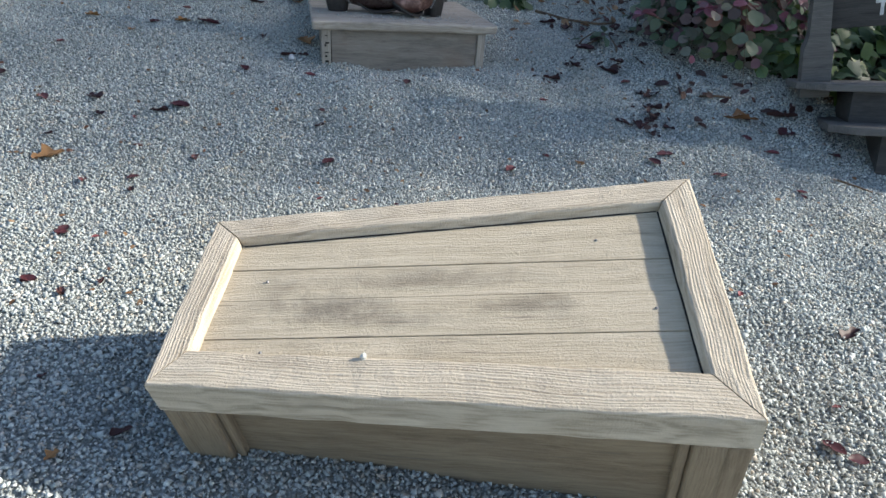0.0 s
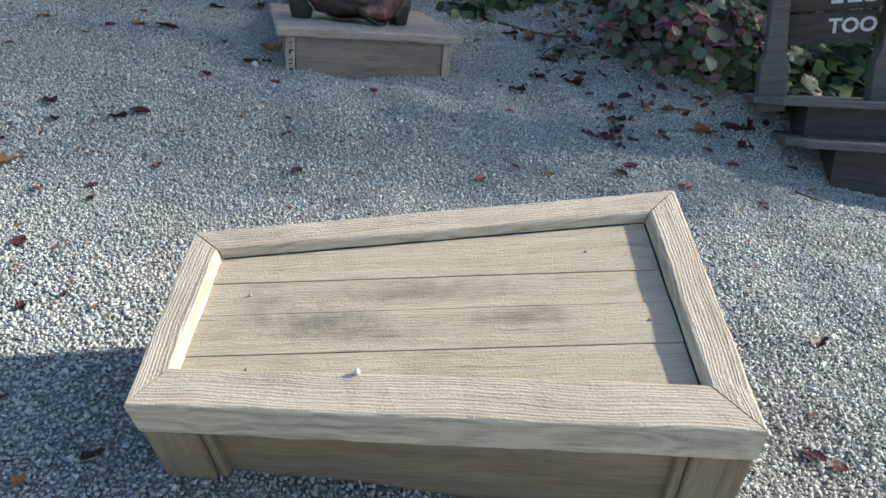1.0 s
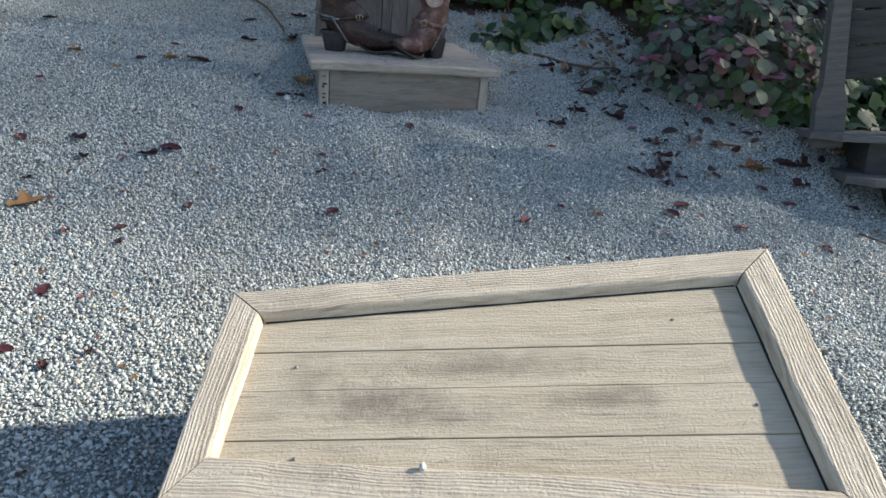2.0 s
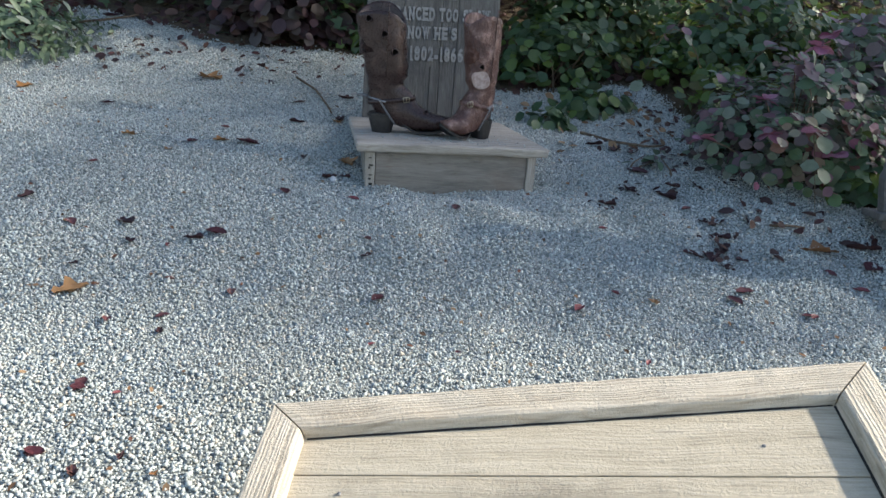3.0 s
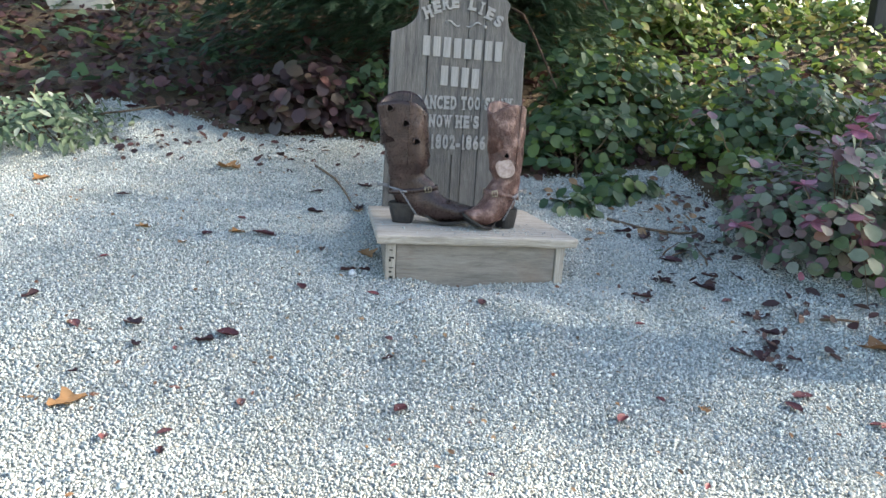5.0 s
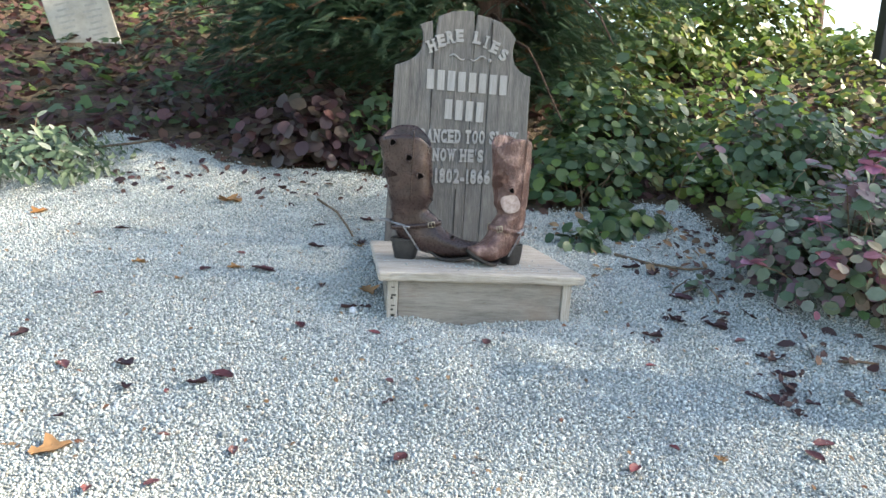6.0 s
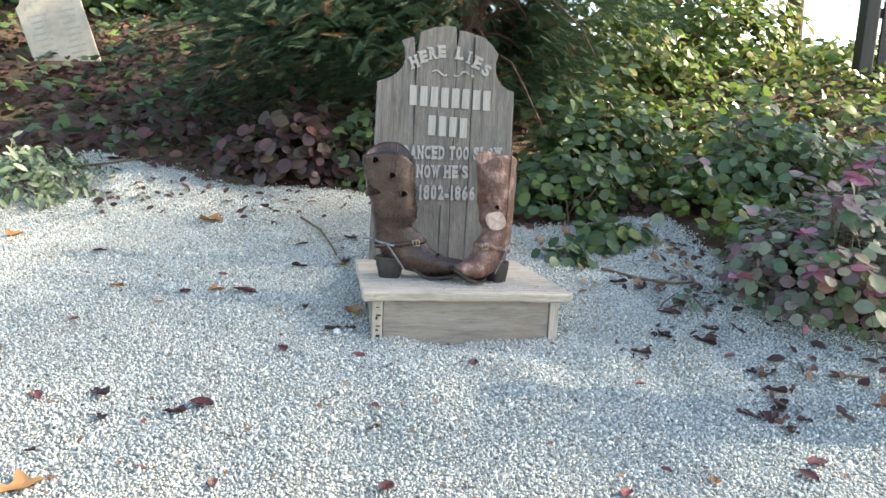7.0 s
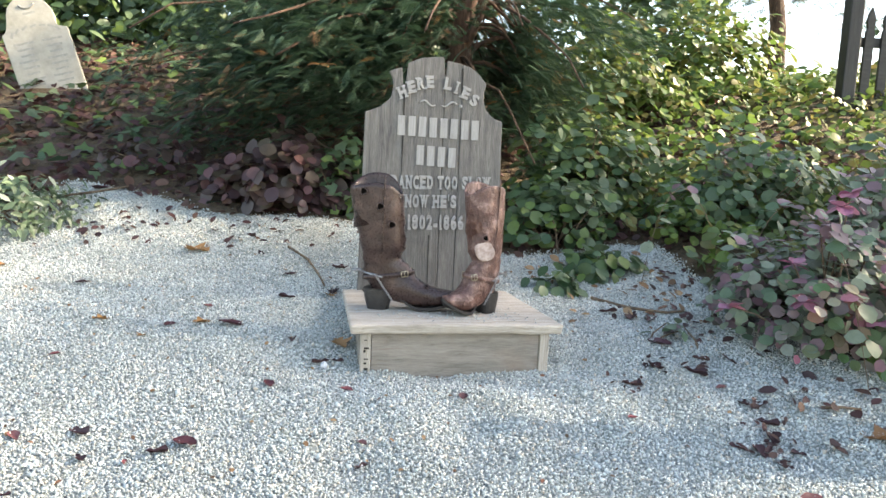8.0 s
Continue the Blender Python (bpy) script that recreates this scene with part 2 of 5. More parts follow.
b.inputs["Metallic"].default_value = 0.8
b.inputs["Roughness"].default_value = 0.4
M_STEEL, nt, b = mat("grey_spur_metal")
nt.links.new(ramp(nt, noise_tex(nt, coords(nt, (1, 1, 1)), 120.0), [(0.3, (0.14, 0.14, 0.15)), (0.7, (0.34, 0.34, 0.35))]), b.inputs["Base Color"])
b.inputs["Metallic"].default_value = 0.7
b.inputs["Roughness"].default_value = 0.42
M_WHITE, nt, b = mat("white_painted_stone")
n1 = noise_tex(nt, coords(nt, (1, 1, 1)), 9.0, 6.0, 0.7)
nt.links.new(ramp(nt, n1, [(0.3, (0.25, 0.24, 0.20)), (0.6, (0.38, 0.36, 0.315))]), b.inputs["Base Color"])
b.inputs["Roughness"].default_value = 0.8
bump(nt, b, n1, 0.3, 0.01)
M_INK, nt, b = mat("grey_worn_lettering")
nt.links.new(ramp(nt, noise_tex(nt, coords(nt, (1, 1, 1)), 60.0), [(0.3, (0.22, 0.215, 0.19)), (0.7, (0.32, 0.31, 0.28))]), b.inputs["Base Color"])
M_CHALK, nt, b = mat("white_brush_paint")
nt.links.new(ramp(nt, noise_tex(nt, coords(nt, (1, 1, 1)), 90.0), [(0.3, (0.42, 0.43, 0.45)), (0.7, (0.72, 0.73, 0.75))]), b.inputs["Base Color"])
b.inputs["Roughness"].default_value = 0.8
M_BARK, nt, b = mat("reddish_bark")
n1 = noise_tex(nt, coords(nt, (9, 9, 2)), 4.0, 6.0, 0.7)
nt.links.new(ramp(nt, n1, [(0.3, (0.03, 0.018, 0.012)), (0.55, (0.10, 0.055, 0.036)), (0.75, (0.19, 0.12, 0.085))]), b.inputs["Base Color"])
b.inputs["Roughness"].default_value = 0.9
bump(nt, b, n1, 1.0, 0.02)
M_TWIG, nt, b = mat("dry_twig")
nt.links.new(ramp(nt, noise_tex(nt, coords(nt, (1, 1, 1)), 50.0), [(0.3, (0.07, 0.045, 0.03)), (0.7, (0.22, 0.155, 0.10))]), b.inputs["Base Color"])
b.inputs["Roughness"].default_value = 0.9

M_NEEDLE = leafy("yew_needles", [(0.024, 0.055, 0.034), (0.04, 0.085, 0.048), (0.065, 0.115, 0.06), (0.045, 0.095, 0.065)], 0.55, thin=0.2)
M_NEEDLE_DRY = leafy("dry_brown_sprays", [(0.20, 0.10, 0.04), (0.30, 0.17, 0.07), (0.14, 0.08, 0.04)], 0.7)
M_LEAF_GREEN = leafy("round_green_leaves", [(0.06, 0.115, 0.055), (0.095, 0.165, 0.08), (0.15, 0.20, 0.12), (0.065, 0.125, 0.055), (0.17, 0.25, 0.055), (0.10, 0.15, 0.09)], 0.42, thin=0.32)
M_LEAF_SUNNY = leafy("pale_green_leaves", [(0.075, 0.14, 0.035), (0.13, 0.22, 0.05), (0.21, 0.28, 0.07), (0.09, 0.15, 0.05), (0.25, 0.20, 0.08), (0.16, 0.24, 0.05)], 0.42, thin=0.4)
M_LEAF_PURPLE = leafy("purple_smoke_leaves", [(0.055, 0.030, 0.034), (0.10, 0.055, 0.06), (0.11, 0.095, 0.065), (0.075, 0.045, 0.05), (0.15, 0.065, 0.065)], 0.4)
M_LEAF_MIXED = leafy("autumn_bush_leaves", [(0.10, 0.165, 0.09), (0.17, 0.24, 0.16), (0.30, 0.33, 0.25), (0.13, 0.20, 0.13), (0.19, 0.11, 0.14), (0.29, 0.15, 0.20), (0.23, 0.28, 0.21)], 0.42, thin=0.35)
M_LEAF_BUSH = leafy("autumn_bush_single_leaves", [(0.09, 0.17, 0.06), (0.17, 0.26, 0.13), (0.36, 0.38, 0.28), (0.26, 0.10, 0.16), (0.48, 0.14, 0.22), (0.20, 0.22, 0.16), (0.10, 0.17, 0.07), (0.30, 0.13, 0.19), (0.14, 0.21, 0.09), (0.40, 0.15, 0.15), (0.28, 0.29, 0.20)], 0.42, by="object")
M_LEAF_PALE = leafy("grey_green_leaves", [(0.09, 0.14, 0.08), (0.18, 0.24, 0.15), (0.07, 0.12, 0.06), (0.14, 0.20, 0.12), (0.50, 0.52, 0.44)], 0.5)
M_LITTER = leafy("fallen_brown_leaves", [(0.20, 0.11, 0.06), (0.36, 0.20, 0.10), (0.46, 0.31, 0.18), (0.14, 0.085, 0.055), (0.30, 0.13, 0.085)], 0.75)
M_DEAD = leafy("dead_purple_brown_leaves", [(0.07, 0.03, 0.032), (0.12, 0.055, 0.05), (0.05, 0.028, 0.03), (0.17, 0.09, 0.06)], 0.6)
M_RED = leafy("dark_red_leaf", [(0.075, 0.022, 0.028), (0.12, 0.035, 0.042), (0.09, 0.04, 0.045)], 0.5, by="object", thin=0.1)
M_DARKLEAF = leafy("withered_dark_leaf", [(0.045, 0.018, 0.02), (0.08, 0.032, 0.034), (0.10, 0.05, 0.04)], 0.55, by="object", thin=0.1)
M_ORANGE = leafy("orange_brown_leaf", [(0.36, 0.17, 0.055), (0.42, 0.24, 0.11), (0.30, 0.14, 0.06)], 0.6, by="object", thin=0.15)
M_PINK = leafy("faded_pink_leaf", [(0.26, 0.07, 0.08), (0.20, 0.06, 0.065), (0.22, 0.12, 0.10)], 0.55, by="object", thin=0.1)


# ---------------------------------------------------------------- builders
rng = np.random.default_rng(7)


def mesh_of(name, verts, faces, material, smooth=False):
    me = bpy.data.meshes.new(name)
    me.from_pydata([tuple(map(float, v)) for v in verts], [], [tuple(map(int, f)) for f in faces])
    me.materials.append(material)
    if smooth:
        me.shade_smooth()
    me.update()
    return me


def part(name, me, material, parent=None, label="", m=None):
    """One mesh object under a thing or a part; me: a bmesh or a mesh in its own axes, m: its pose in the parent's axes."""
    if isinstance(me, bmesh.types.BMesh):
        data = bpy.data.meshes.new(name)
        me.to_mesh(data)
        me.free()
        data.materials.append(material)
        me = data
    if not me.materials:
        me.materials.append(material)
    ob = new(name, me)
    if parent is not None:
        ob.parent = parent
    if m is not None:
        ob.matrix_basis = m
    if label:
        tagged(ob, label)
    return ob


def thing(name, m, label, category, group="", kind=""):
    ob = new(name)
    ob.empty_display_size = 0.05
    ob.matrix_basis = m
    return tagged(ob, label, category, group, kind)


def soften(bm, width, segments=2):
    bmesh.ops.bevel(bm, geom=bm.edges[:], offset=width, segments=segments, profile=0.6, affect="EDGES")
    return bm


def roughen(bm, amount, scale, seed=0):
    for v in bm.verts:
        n = noise.noise_vector(v.co * scale + Vector((seed, seed * 1.7, 0)))
        v.co += n * amount
    return bm


def prism(outline, z0, z1, width=0.003):
    """A bevelled block from a plan outline, counter-clockwise."""
    bm = bmesh.new()
    lo = [bm.verts.new((x, y, z0)) for x, y in outline]
    hi = [bm.verts.new((x, y, z1)) for x, y in outline]
    n = len(outline)
    bm.faces.new(lo[::-1])
    bm.faces.new(hi)
    for i in range(n):
        bm.faces.new((lo[i], lo[(i + 1) % n], hi[(i + 1) % n], hi[i]))
    if width:
        soften(bm, width)
    return bm


def board(lx, ly, lz, width=0.003, wobble=0.0, cuts=0, seed=0):
    """A plank lx long (grain along X) centred on its middle."""
    bm = prism([(-lx / 2, -ly / 2), (lx / 2, -ly / 2), (lx / 2, ly / 2), (-lx / 2, ly / 2)], -lz / 2, lz / 2, 0)
    if cuts:
        long_edges = [e for e in bm.edges if abs(e.verts[0].co.x - e.verts[1].co.x) > lx * 0.5]
        bmesh.ops.subdivide_edges(bm, edges=long_edges, cuts=cuts, use_grid_fill=True)
    keep = [e for e in bm.edges if e.calc_face_angle(0) > 0.5]
    bmesh.ops.bevel(bm, geom=keep, offset=width, segments=2, profile=0.6, affect="EDGES")
    if wobble:
        roughen(bm, wobble, 9.0, seed)
    return bm


def hull8(bottom, top, width=0.003):
    """A bevelled solid from four bottom and four top corners, both counter-clockwise from above."""
    bm = bmesh.new()
    lo = [bm.verts.new(p) for p in bottom]
    hi = [bm.verts.new(p) for p in top]
    bm.faces.new(lo[::-1])
    bm.faces.new(hi)
    for i in range(4):
        bm.faces.new((lo[i], lo[(i + 1) % 4], hi[(i + 1) % 4], hi[i]))
    if width:
        soften(bm, width)
    return bm


def in_axes(bm, m):
    """The bmesh, drawn in the parent's axes, moved into the axes of the part's pose m."""
    bmesh.ops.transform(bm, matrix=m.inverted(), verts=bm.verts)
    return bm


def tube(points, radii, sides=8, closed_ends=True):
    bm = bmesh.new()
    rings = []
    pts = [Vector(p) for p in points]
    for i, p in enumerate(pts):
        d = (pts[min(i + 1, len(pts) - 1)] - pts[max(i - 1, 0)]).normalized()
        a = d.orthogonal().normalized() if i == 0 else (a - d * a.dot(d)).normalized()
        c = d.cross(a)
        rings.append([bm.verts.new(p + (a * math.cos(t) + c * math.sin(t)) * radii[i]) for t in [2 * math.pi * k / sides for k in range(sides)]])
    for r, s in zip(rings, rings[1:]):
        for k in range(sides):
            bm.faces.new((r[k], r[(k + 1) % sides], s[(k + 1) % sides], s[k]))
    if closed_ends:
        bm.faces.new(rings[0][::-1])
        bm.faces.new(rings[-1])
    for f in bm.faces:
        f.smooth = True
    return bm


def merge(*bms):
    out = bmesh.new()
    for x in bms:
        tmp = bpy.data.meshes.new("tmp")
        x.to_mesh(tmp)
        x.free()
        out.from_mesh(tmp)
        bpy.data.meshes.remove(tmp)
    return out


def word(text, size, depth, weight=0.0):
    """Raised letters of the built-in font as a mesh, centred, standing out along +Z."""
    cu = bpy.data.curves.new("word", "FONT")
    cu.body, cu.size, cu.extrude, cu.offset = text, size, depth, weight
    cu.bevel_depth, cu.resolution_u = 0.0006, 3
    cu.align_x, cu.align_y = "CENTER", "BOTTOM_BASELINE"
    tmp = new("word", cu)
    me = bpy.data.meshes.new_from_object(tmp.evaluated_get(bpy.context.evaluated_depsgraph_get()))
    bpy.data.objects.remove(tmp)
    bpy.data.curves.remove(cu)
    return me


SERIFS = {"H": ((0.1, 0), (0.9, 0), (0.1, 1), (0.9, 1)), "E": ((0.1, 0), (0.1, 1)), "R": ((0.1, 0), (0.92, 0), (0.1, 1)), "L": ((0.12, 0), (0.12, 1)), "I": ((0.5, 0), (0.5, 1)), "D": ((0.1, 0), (0.1, 1)),
          "A": ((0.06, 0), (0.94, 0)), "N": ((0.1, 0), (0.1, 1), (0.9, 1)), "W": ((0.06, 1), (0.94, 1)), "T": ((0.5, 0),), "1": ((0.62, 0),)}


def slab_word(text, height, width, depth, weight):
    """Raised letters with slab serifs, spaced evenly over a width, standing out along +Z from the baseline."""
    out = bmesh.new()
    room = {" ": 0.5, "'": 0.35, "I": 0.55, "1": 0.7, "W": 1.2, "-": 0.7}
    unit = width / sum(room.get(c, 1.0) for c in text)
    x = -width / 2
    for c in text:
        cell = unit * room.get(c, 1.0)
        if c != " ":
            me = word(c, height, depth, weight)
            xs = [v.co.x for v in me.vertices]
            ys = [v.co.y for v in me.vertices]
            lo, hi = min(xs), max(xs)
            kx = (cell * (0.34 if c in "I1'" else 0.82)) / (hi - lo)
            ky = height / (max(ys) - min(ys)) if c not in "-'" else 1.35
            for v in me.vertices:
                v.co.x = x + cell / 2 + (v.co.x - (lo + hi) / 2) * kx
                v.co.y = (v.co.y - min(ys)) * ky if c not in "-'" else v.co.y * ky
            out.from_mesh(me)
            bpy.data.meshes.remove(me)
            for fx, up in SERIFS.get(c, ()):
                sx = x + cell * (0.09 + 0.82 * fx)
                sy = height * (0.94 if up else 0.06)
                bar = bmesh.ops.create_cube(out, size=1.0)["verts"]
                for v in bar:
                    v.co = Vector((sx + v.co.x * unit * 0.42, sy + v.co.y * height * 0.13, v.co.z * 2 * (depth + 0.0003)))
        x += cell
    return out


def scatter(name, tv, tf, pos, rot, size, material):
    """Many copies of a small template joined into one mesh. tv: (k, 3), tf: triangles or quads of one count, rot: (n, 3, 3)."""
    tv, tf = np.asarray(tv, float), np.asarray(tf, int)
    n, k, c = len(pos), len(tv), tf.shape[1]
    size = np.asarray(size, float)
    if size.ndim == 1:
        size = size[:, None]
    co = np.einsum("nij,nkj->nki", rot, tv[None] * size[:, None, :]) + np.asarray(pos)[:, None, :]
    idx = tf[None] + (np.arange(n) * k)[:, None, None]
    me = bpy.data.meshes.new(name)
    me.vertices.add(n * k)
    me.vertices.foreach_set("co", co.ravel())
    me.loops.add(idx.size)
    me.loops.foreach_set("vertex_index", idx.ravel())
    me.polygons.add(n * len(tf))
    me.polygons.foreach_set("loop_start", np.arange(0, idx.size, c))
    me.polygons.foreach_set("loop_total", np.full(n * len(tf), c))
    me.materials.append(material)
    me.update(calc_edges=True)
    return me


def random_turns(n):
    q = rng.normal(size=(n, 4))
    q /= np.linalg.norm(q, axis=1)[:, None]
    w, x, y, z = q.T
    return np.stack([1 - 2 * (y * y + z * z), 2 * (x * y - z * w), 2 * (x * z + y * w), 2 * (x * y + z * w), 1 - 2 * (x * x + z * z), 2 * (y * z - x * w),
                     2 * (x * z - y * w), 2 * (y * z + x * w), 1 - 2 * (x * x + y * y)], 1).reshape(n, 3, 3)


def facing(normals, turn=None):
    """Frames whose Z is the given normal, turned at random about it."""
    nrm = normals / np.linalg.norm(normals, axis=1)[:, None]
    ref = rng.normal(size=nrm.shape) if turn is None else turn
    x = ref - nrm * (ref * nrm).sum(1)[:, None]
    x /= np.linalg.norm(x, axis=1)[:, None] + 1e-9
    y = np.cross(nrm, x)
    return np.stack([x, y, nrm], 2)


# blades: unit long from the stalk along X, folded along the rib
def blade(width, cup=0.12, droop=0.15):
    xs = [0.0, 0.28, 0.62, 0.88]
    ws = [0.0, 0.42, 0.46, 0.25]
    v, f = [(0, 0, 0)], []
    for x, w in zip(xs[1:], ws[1:]):
        z = -droop * x * x
        v += [(x, 0, z), (x, w * width, z + cup * w), (x, -w * width, z + cup * w)]
    v.append((1.0, 0, -droop))
    f += [(0, 1, 2), (0, 3, 1)]
    for i in (1, 4):
        f += [(i, i + 3, i + 4), (i, i + 4, i + 1), (i, i + 2, i + 5), (i, i + 5, i + 3)]
    f += [(7, 10, 8), (7, 9, 10)]
    return np.array(v, float), np.array(f)


ROUND_LEAF = blade(0.95)
OVAL_LEAF = blade(0.62)
SLIM_LEAF = blade(0.40)
# three-lobed ivy blade
IVY_LEAF = (np.array([(0, 0, 0), (0.18, 0.34, 0.04), (0.02, 0.46, 0.02), (0.45, 0.52, -0.02), (0.5, 0.2, 0.03), (1.0, 0, -0.1),
                      (0.5, -0.2, 0.03), (0.45, -0.52, -0.02), (0.02, -0.46, 0.02), (0.18, -0.34, 0.04), (0.4, 0, 0)], float),
            np.array([(10, 0, 9), (0, 10, 1), (0, 1, 2), (1, 3, 2), (1, 10, 4), (1, 4, 3), (4, 10, 5), (5, 10, 6), (6, 10, 9), (6, 9, 7), (7, 9, 8), (8, 9, 0)]))


# ---------------------------------------------------------------- terrain
def smooth(a, b, x):
    u = np.clip((x - a) / (b - a), 0, 1)
    return u * u * (3 - 2 * u)


def ground_z(x, y):
    """Level gravel round the coffin that climbs gently to the grave and on up a bank."""
    x, y = np.asarray(x, float), np.asarray(y, float)
    y = np.minimum(y, 5.0 - 2.3 * smooth(0.6, 2.2, x))
    z = -0.105 + 0.165 * (np.clip(y, -0.75, 5.0) + 0.75)
    k = np.clip(y - 0.6, 0, 4.4)
    z = z + 0.235 * k * k / (k + 0.8)
    z = z + 0.15 * (np.clip(x, 0.7, 4.0) - 0.7) * smooth(-0.9, -0.2, y)
    z = z + 0.0055 * np.sin(11 * x + 3 * np.sin(4 * y)) * np.sin(9 * y + 2 * np.sin(5 * x)) + 0.004 * np.sin(23 * x + 7 * y) * np.sin(19 * y - 5 * x)
    # raked ruts between the coffin and the grave
    z = z + 0.006 * np.sin(24 * x + 2.2 * np.sin(3.1 * y) - 4 * y) * np.exp(-((y + 0.38) / 0.36) ** 2) * smooth(-1.2, -0.5, x)
    # settled hollow in front of the grave box
    z = z - 0.033 * np.exp(-(x / 0.42) ** 4 - ((y - 0.03) / 0.15) ** 2) - 0.012 * np.exp(-((x + 0.02) / 0.17) ** 2 - ((y + 0.0) / 0.08) ** 2)
    return z


GRAVEL_EDGE = [(-6.0, -7.0), (6.0, -7.0), (6.0, -1.9), (2.2, -1.45), (1.75, -0.95), (1.34, -0.60), (1.26, -0.36), (1.16, -0.20), (1.08, 0.12), (1.08, 0.58), (1.08, 0.98), (0.72, 1.02), (0.42, 0.95),
               (-0.10, 1.22), (-0.42, 1.30), (-0.82, 1.28), (-1.12, 1.50), (-1.50, 1.62), (-1.72, 1.10), (-2.3, 0.2), (-6.0, -1.6)]


def inside(x, y, poly):
    x, y = np.asarray(x), np.asarray(y)
    r = np.zeros(x.shape, bool)
    for (x0, y0), (x1, y1) in zip(poly, poly[1:] + poly[:1]):
        cross = ((y0 > y) != (y1 > y)) & (x < (x1 - x0) * (y - y0) / (y1 - y0 + 1e-12) + x0)
        r ^= cross
    return r


axis = np.concatenate([-np.geomspace(300, 4.2, 14), np.arange(-4, 5.01, 0.04), np.geomspace(5.4, 300, 14)])
gx, gy = np.meshgrid(axis, axis, indexing="ij")
gz = ground_z(np.clip(gx, -6, 6), gy)
n = len(axis)
ids = np.arange(n * n).reshape(n, n)
quads = np.stack([ids[:-1, :-1], ids[1:, :-1], ids[1:, 1:], ids[:-1, 1:]], 2).reshape(-1, 4)
me = bpy.data.meshes.new("ground")
me.vertices.add(n * n)
me.vertices.foreach_set("co", np.stack([gx, gy, gz], 2).ravel())
me.loops.add(quads.size)
me.loops.foreach_set("vertex_index", quads.ravel())
me.polygons.add(len(quads))
me.polygons.foreach_set("loop_start", np.arange(0, quads.size, 4))
me.polygons.foreach_set("loop_total", np.full(len(quads), 4))
me.materials.append(M_GROUND)
stony = inside(gx, gy, GRAVEL_EDGE).astype(float)
pad = np.pad(stony, 1, mode="edge")
stony = sum(pad[i:i + n, j:j + n] for i in range(3) for j in range(3)) / 9
me.attributes.new("gravel_share", "FLOAT", "POINT").data.foreach_set("value", stony.ravel())
me.update(calc_edges=True)
me.shade_smooth()
tagged(new("ground", me), "gravel and leaf-mould ground rising to a bank", "ground", kind="structure")

# loose crushed stone
STONE = np.array([(1, 0.1, 0.05), (-0.55, 0.8, -0.1), (-0.6, -0.75, 0.12), (0.05, 0.12, 0.85), (-0.1, -0.05, -0.8)])
STONE_F = np.array([(0, 1, 3), (1, 2, 3), (2, 0, 3), (1, 0, 4), (2, 1, 4), (0, 2, 4)])


def gravel(name, x0, x1, y0, y1, step, label):
    a, b = np.meshgrid(np.arange(x0, x1, step), np.arange(y0, y1, step), indexing="ij")
    p = np.stack([a.ravel(), b.ravel()], 1) + rng.uniform(-0.6, 0.6, (a.size, 2)) * step
    edge = rng.normal(0, 0.02, p.shape)
    p = p[inside(p[:, 0] + edge[:, 0], p[:, 1] + edge[:, 1], GRAVEL_EDGE)]
    s = step * rng.lognormal(-0.36, 0.30, len(p))
    z = ground_z(p[:, 0], p[:, 1]) + s * 0.25 + rng.uniform(-0.2, 0.5, len(p)) * step
    shape = np.stack([s, s * rng.uniform(0.7, 1.1, len(p)), s * rng.uniform(0.6, 1.1, len(p))], 1)
    me = scatter(name, STONE, STONE_F, np.column_stack([p, z]), random_turns(len(p)), shape, M_GRAVEL)
    tagged(new(name, me), label, "gravel", kind="stuff")


gravel("gravel", -1.05, 1.40, -1.95, -0.62, 0.0052, "loose blue-grey crushed stone around the coffin")
gravel("gravel", -1.75, 1.3, -0.62, 1.65, 0.0058, "fine blue-grey crushed stone up to the planting")


# ---------------------------------------------------------------- coffin
def frame_x(a, b, up=(0, 0, 1)):
    """A pose at a whose X runs to b."""
    x = (Vector(b) - Vector(a)).normalized()
    z = (Vector(up) - x * x.dot(Vector(up))).normalized()
    m = Matrix((x, z.cross(x), z)).transposed().to_4x4()
    m.translation = Vector(a)
    return m


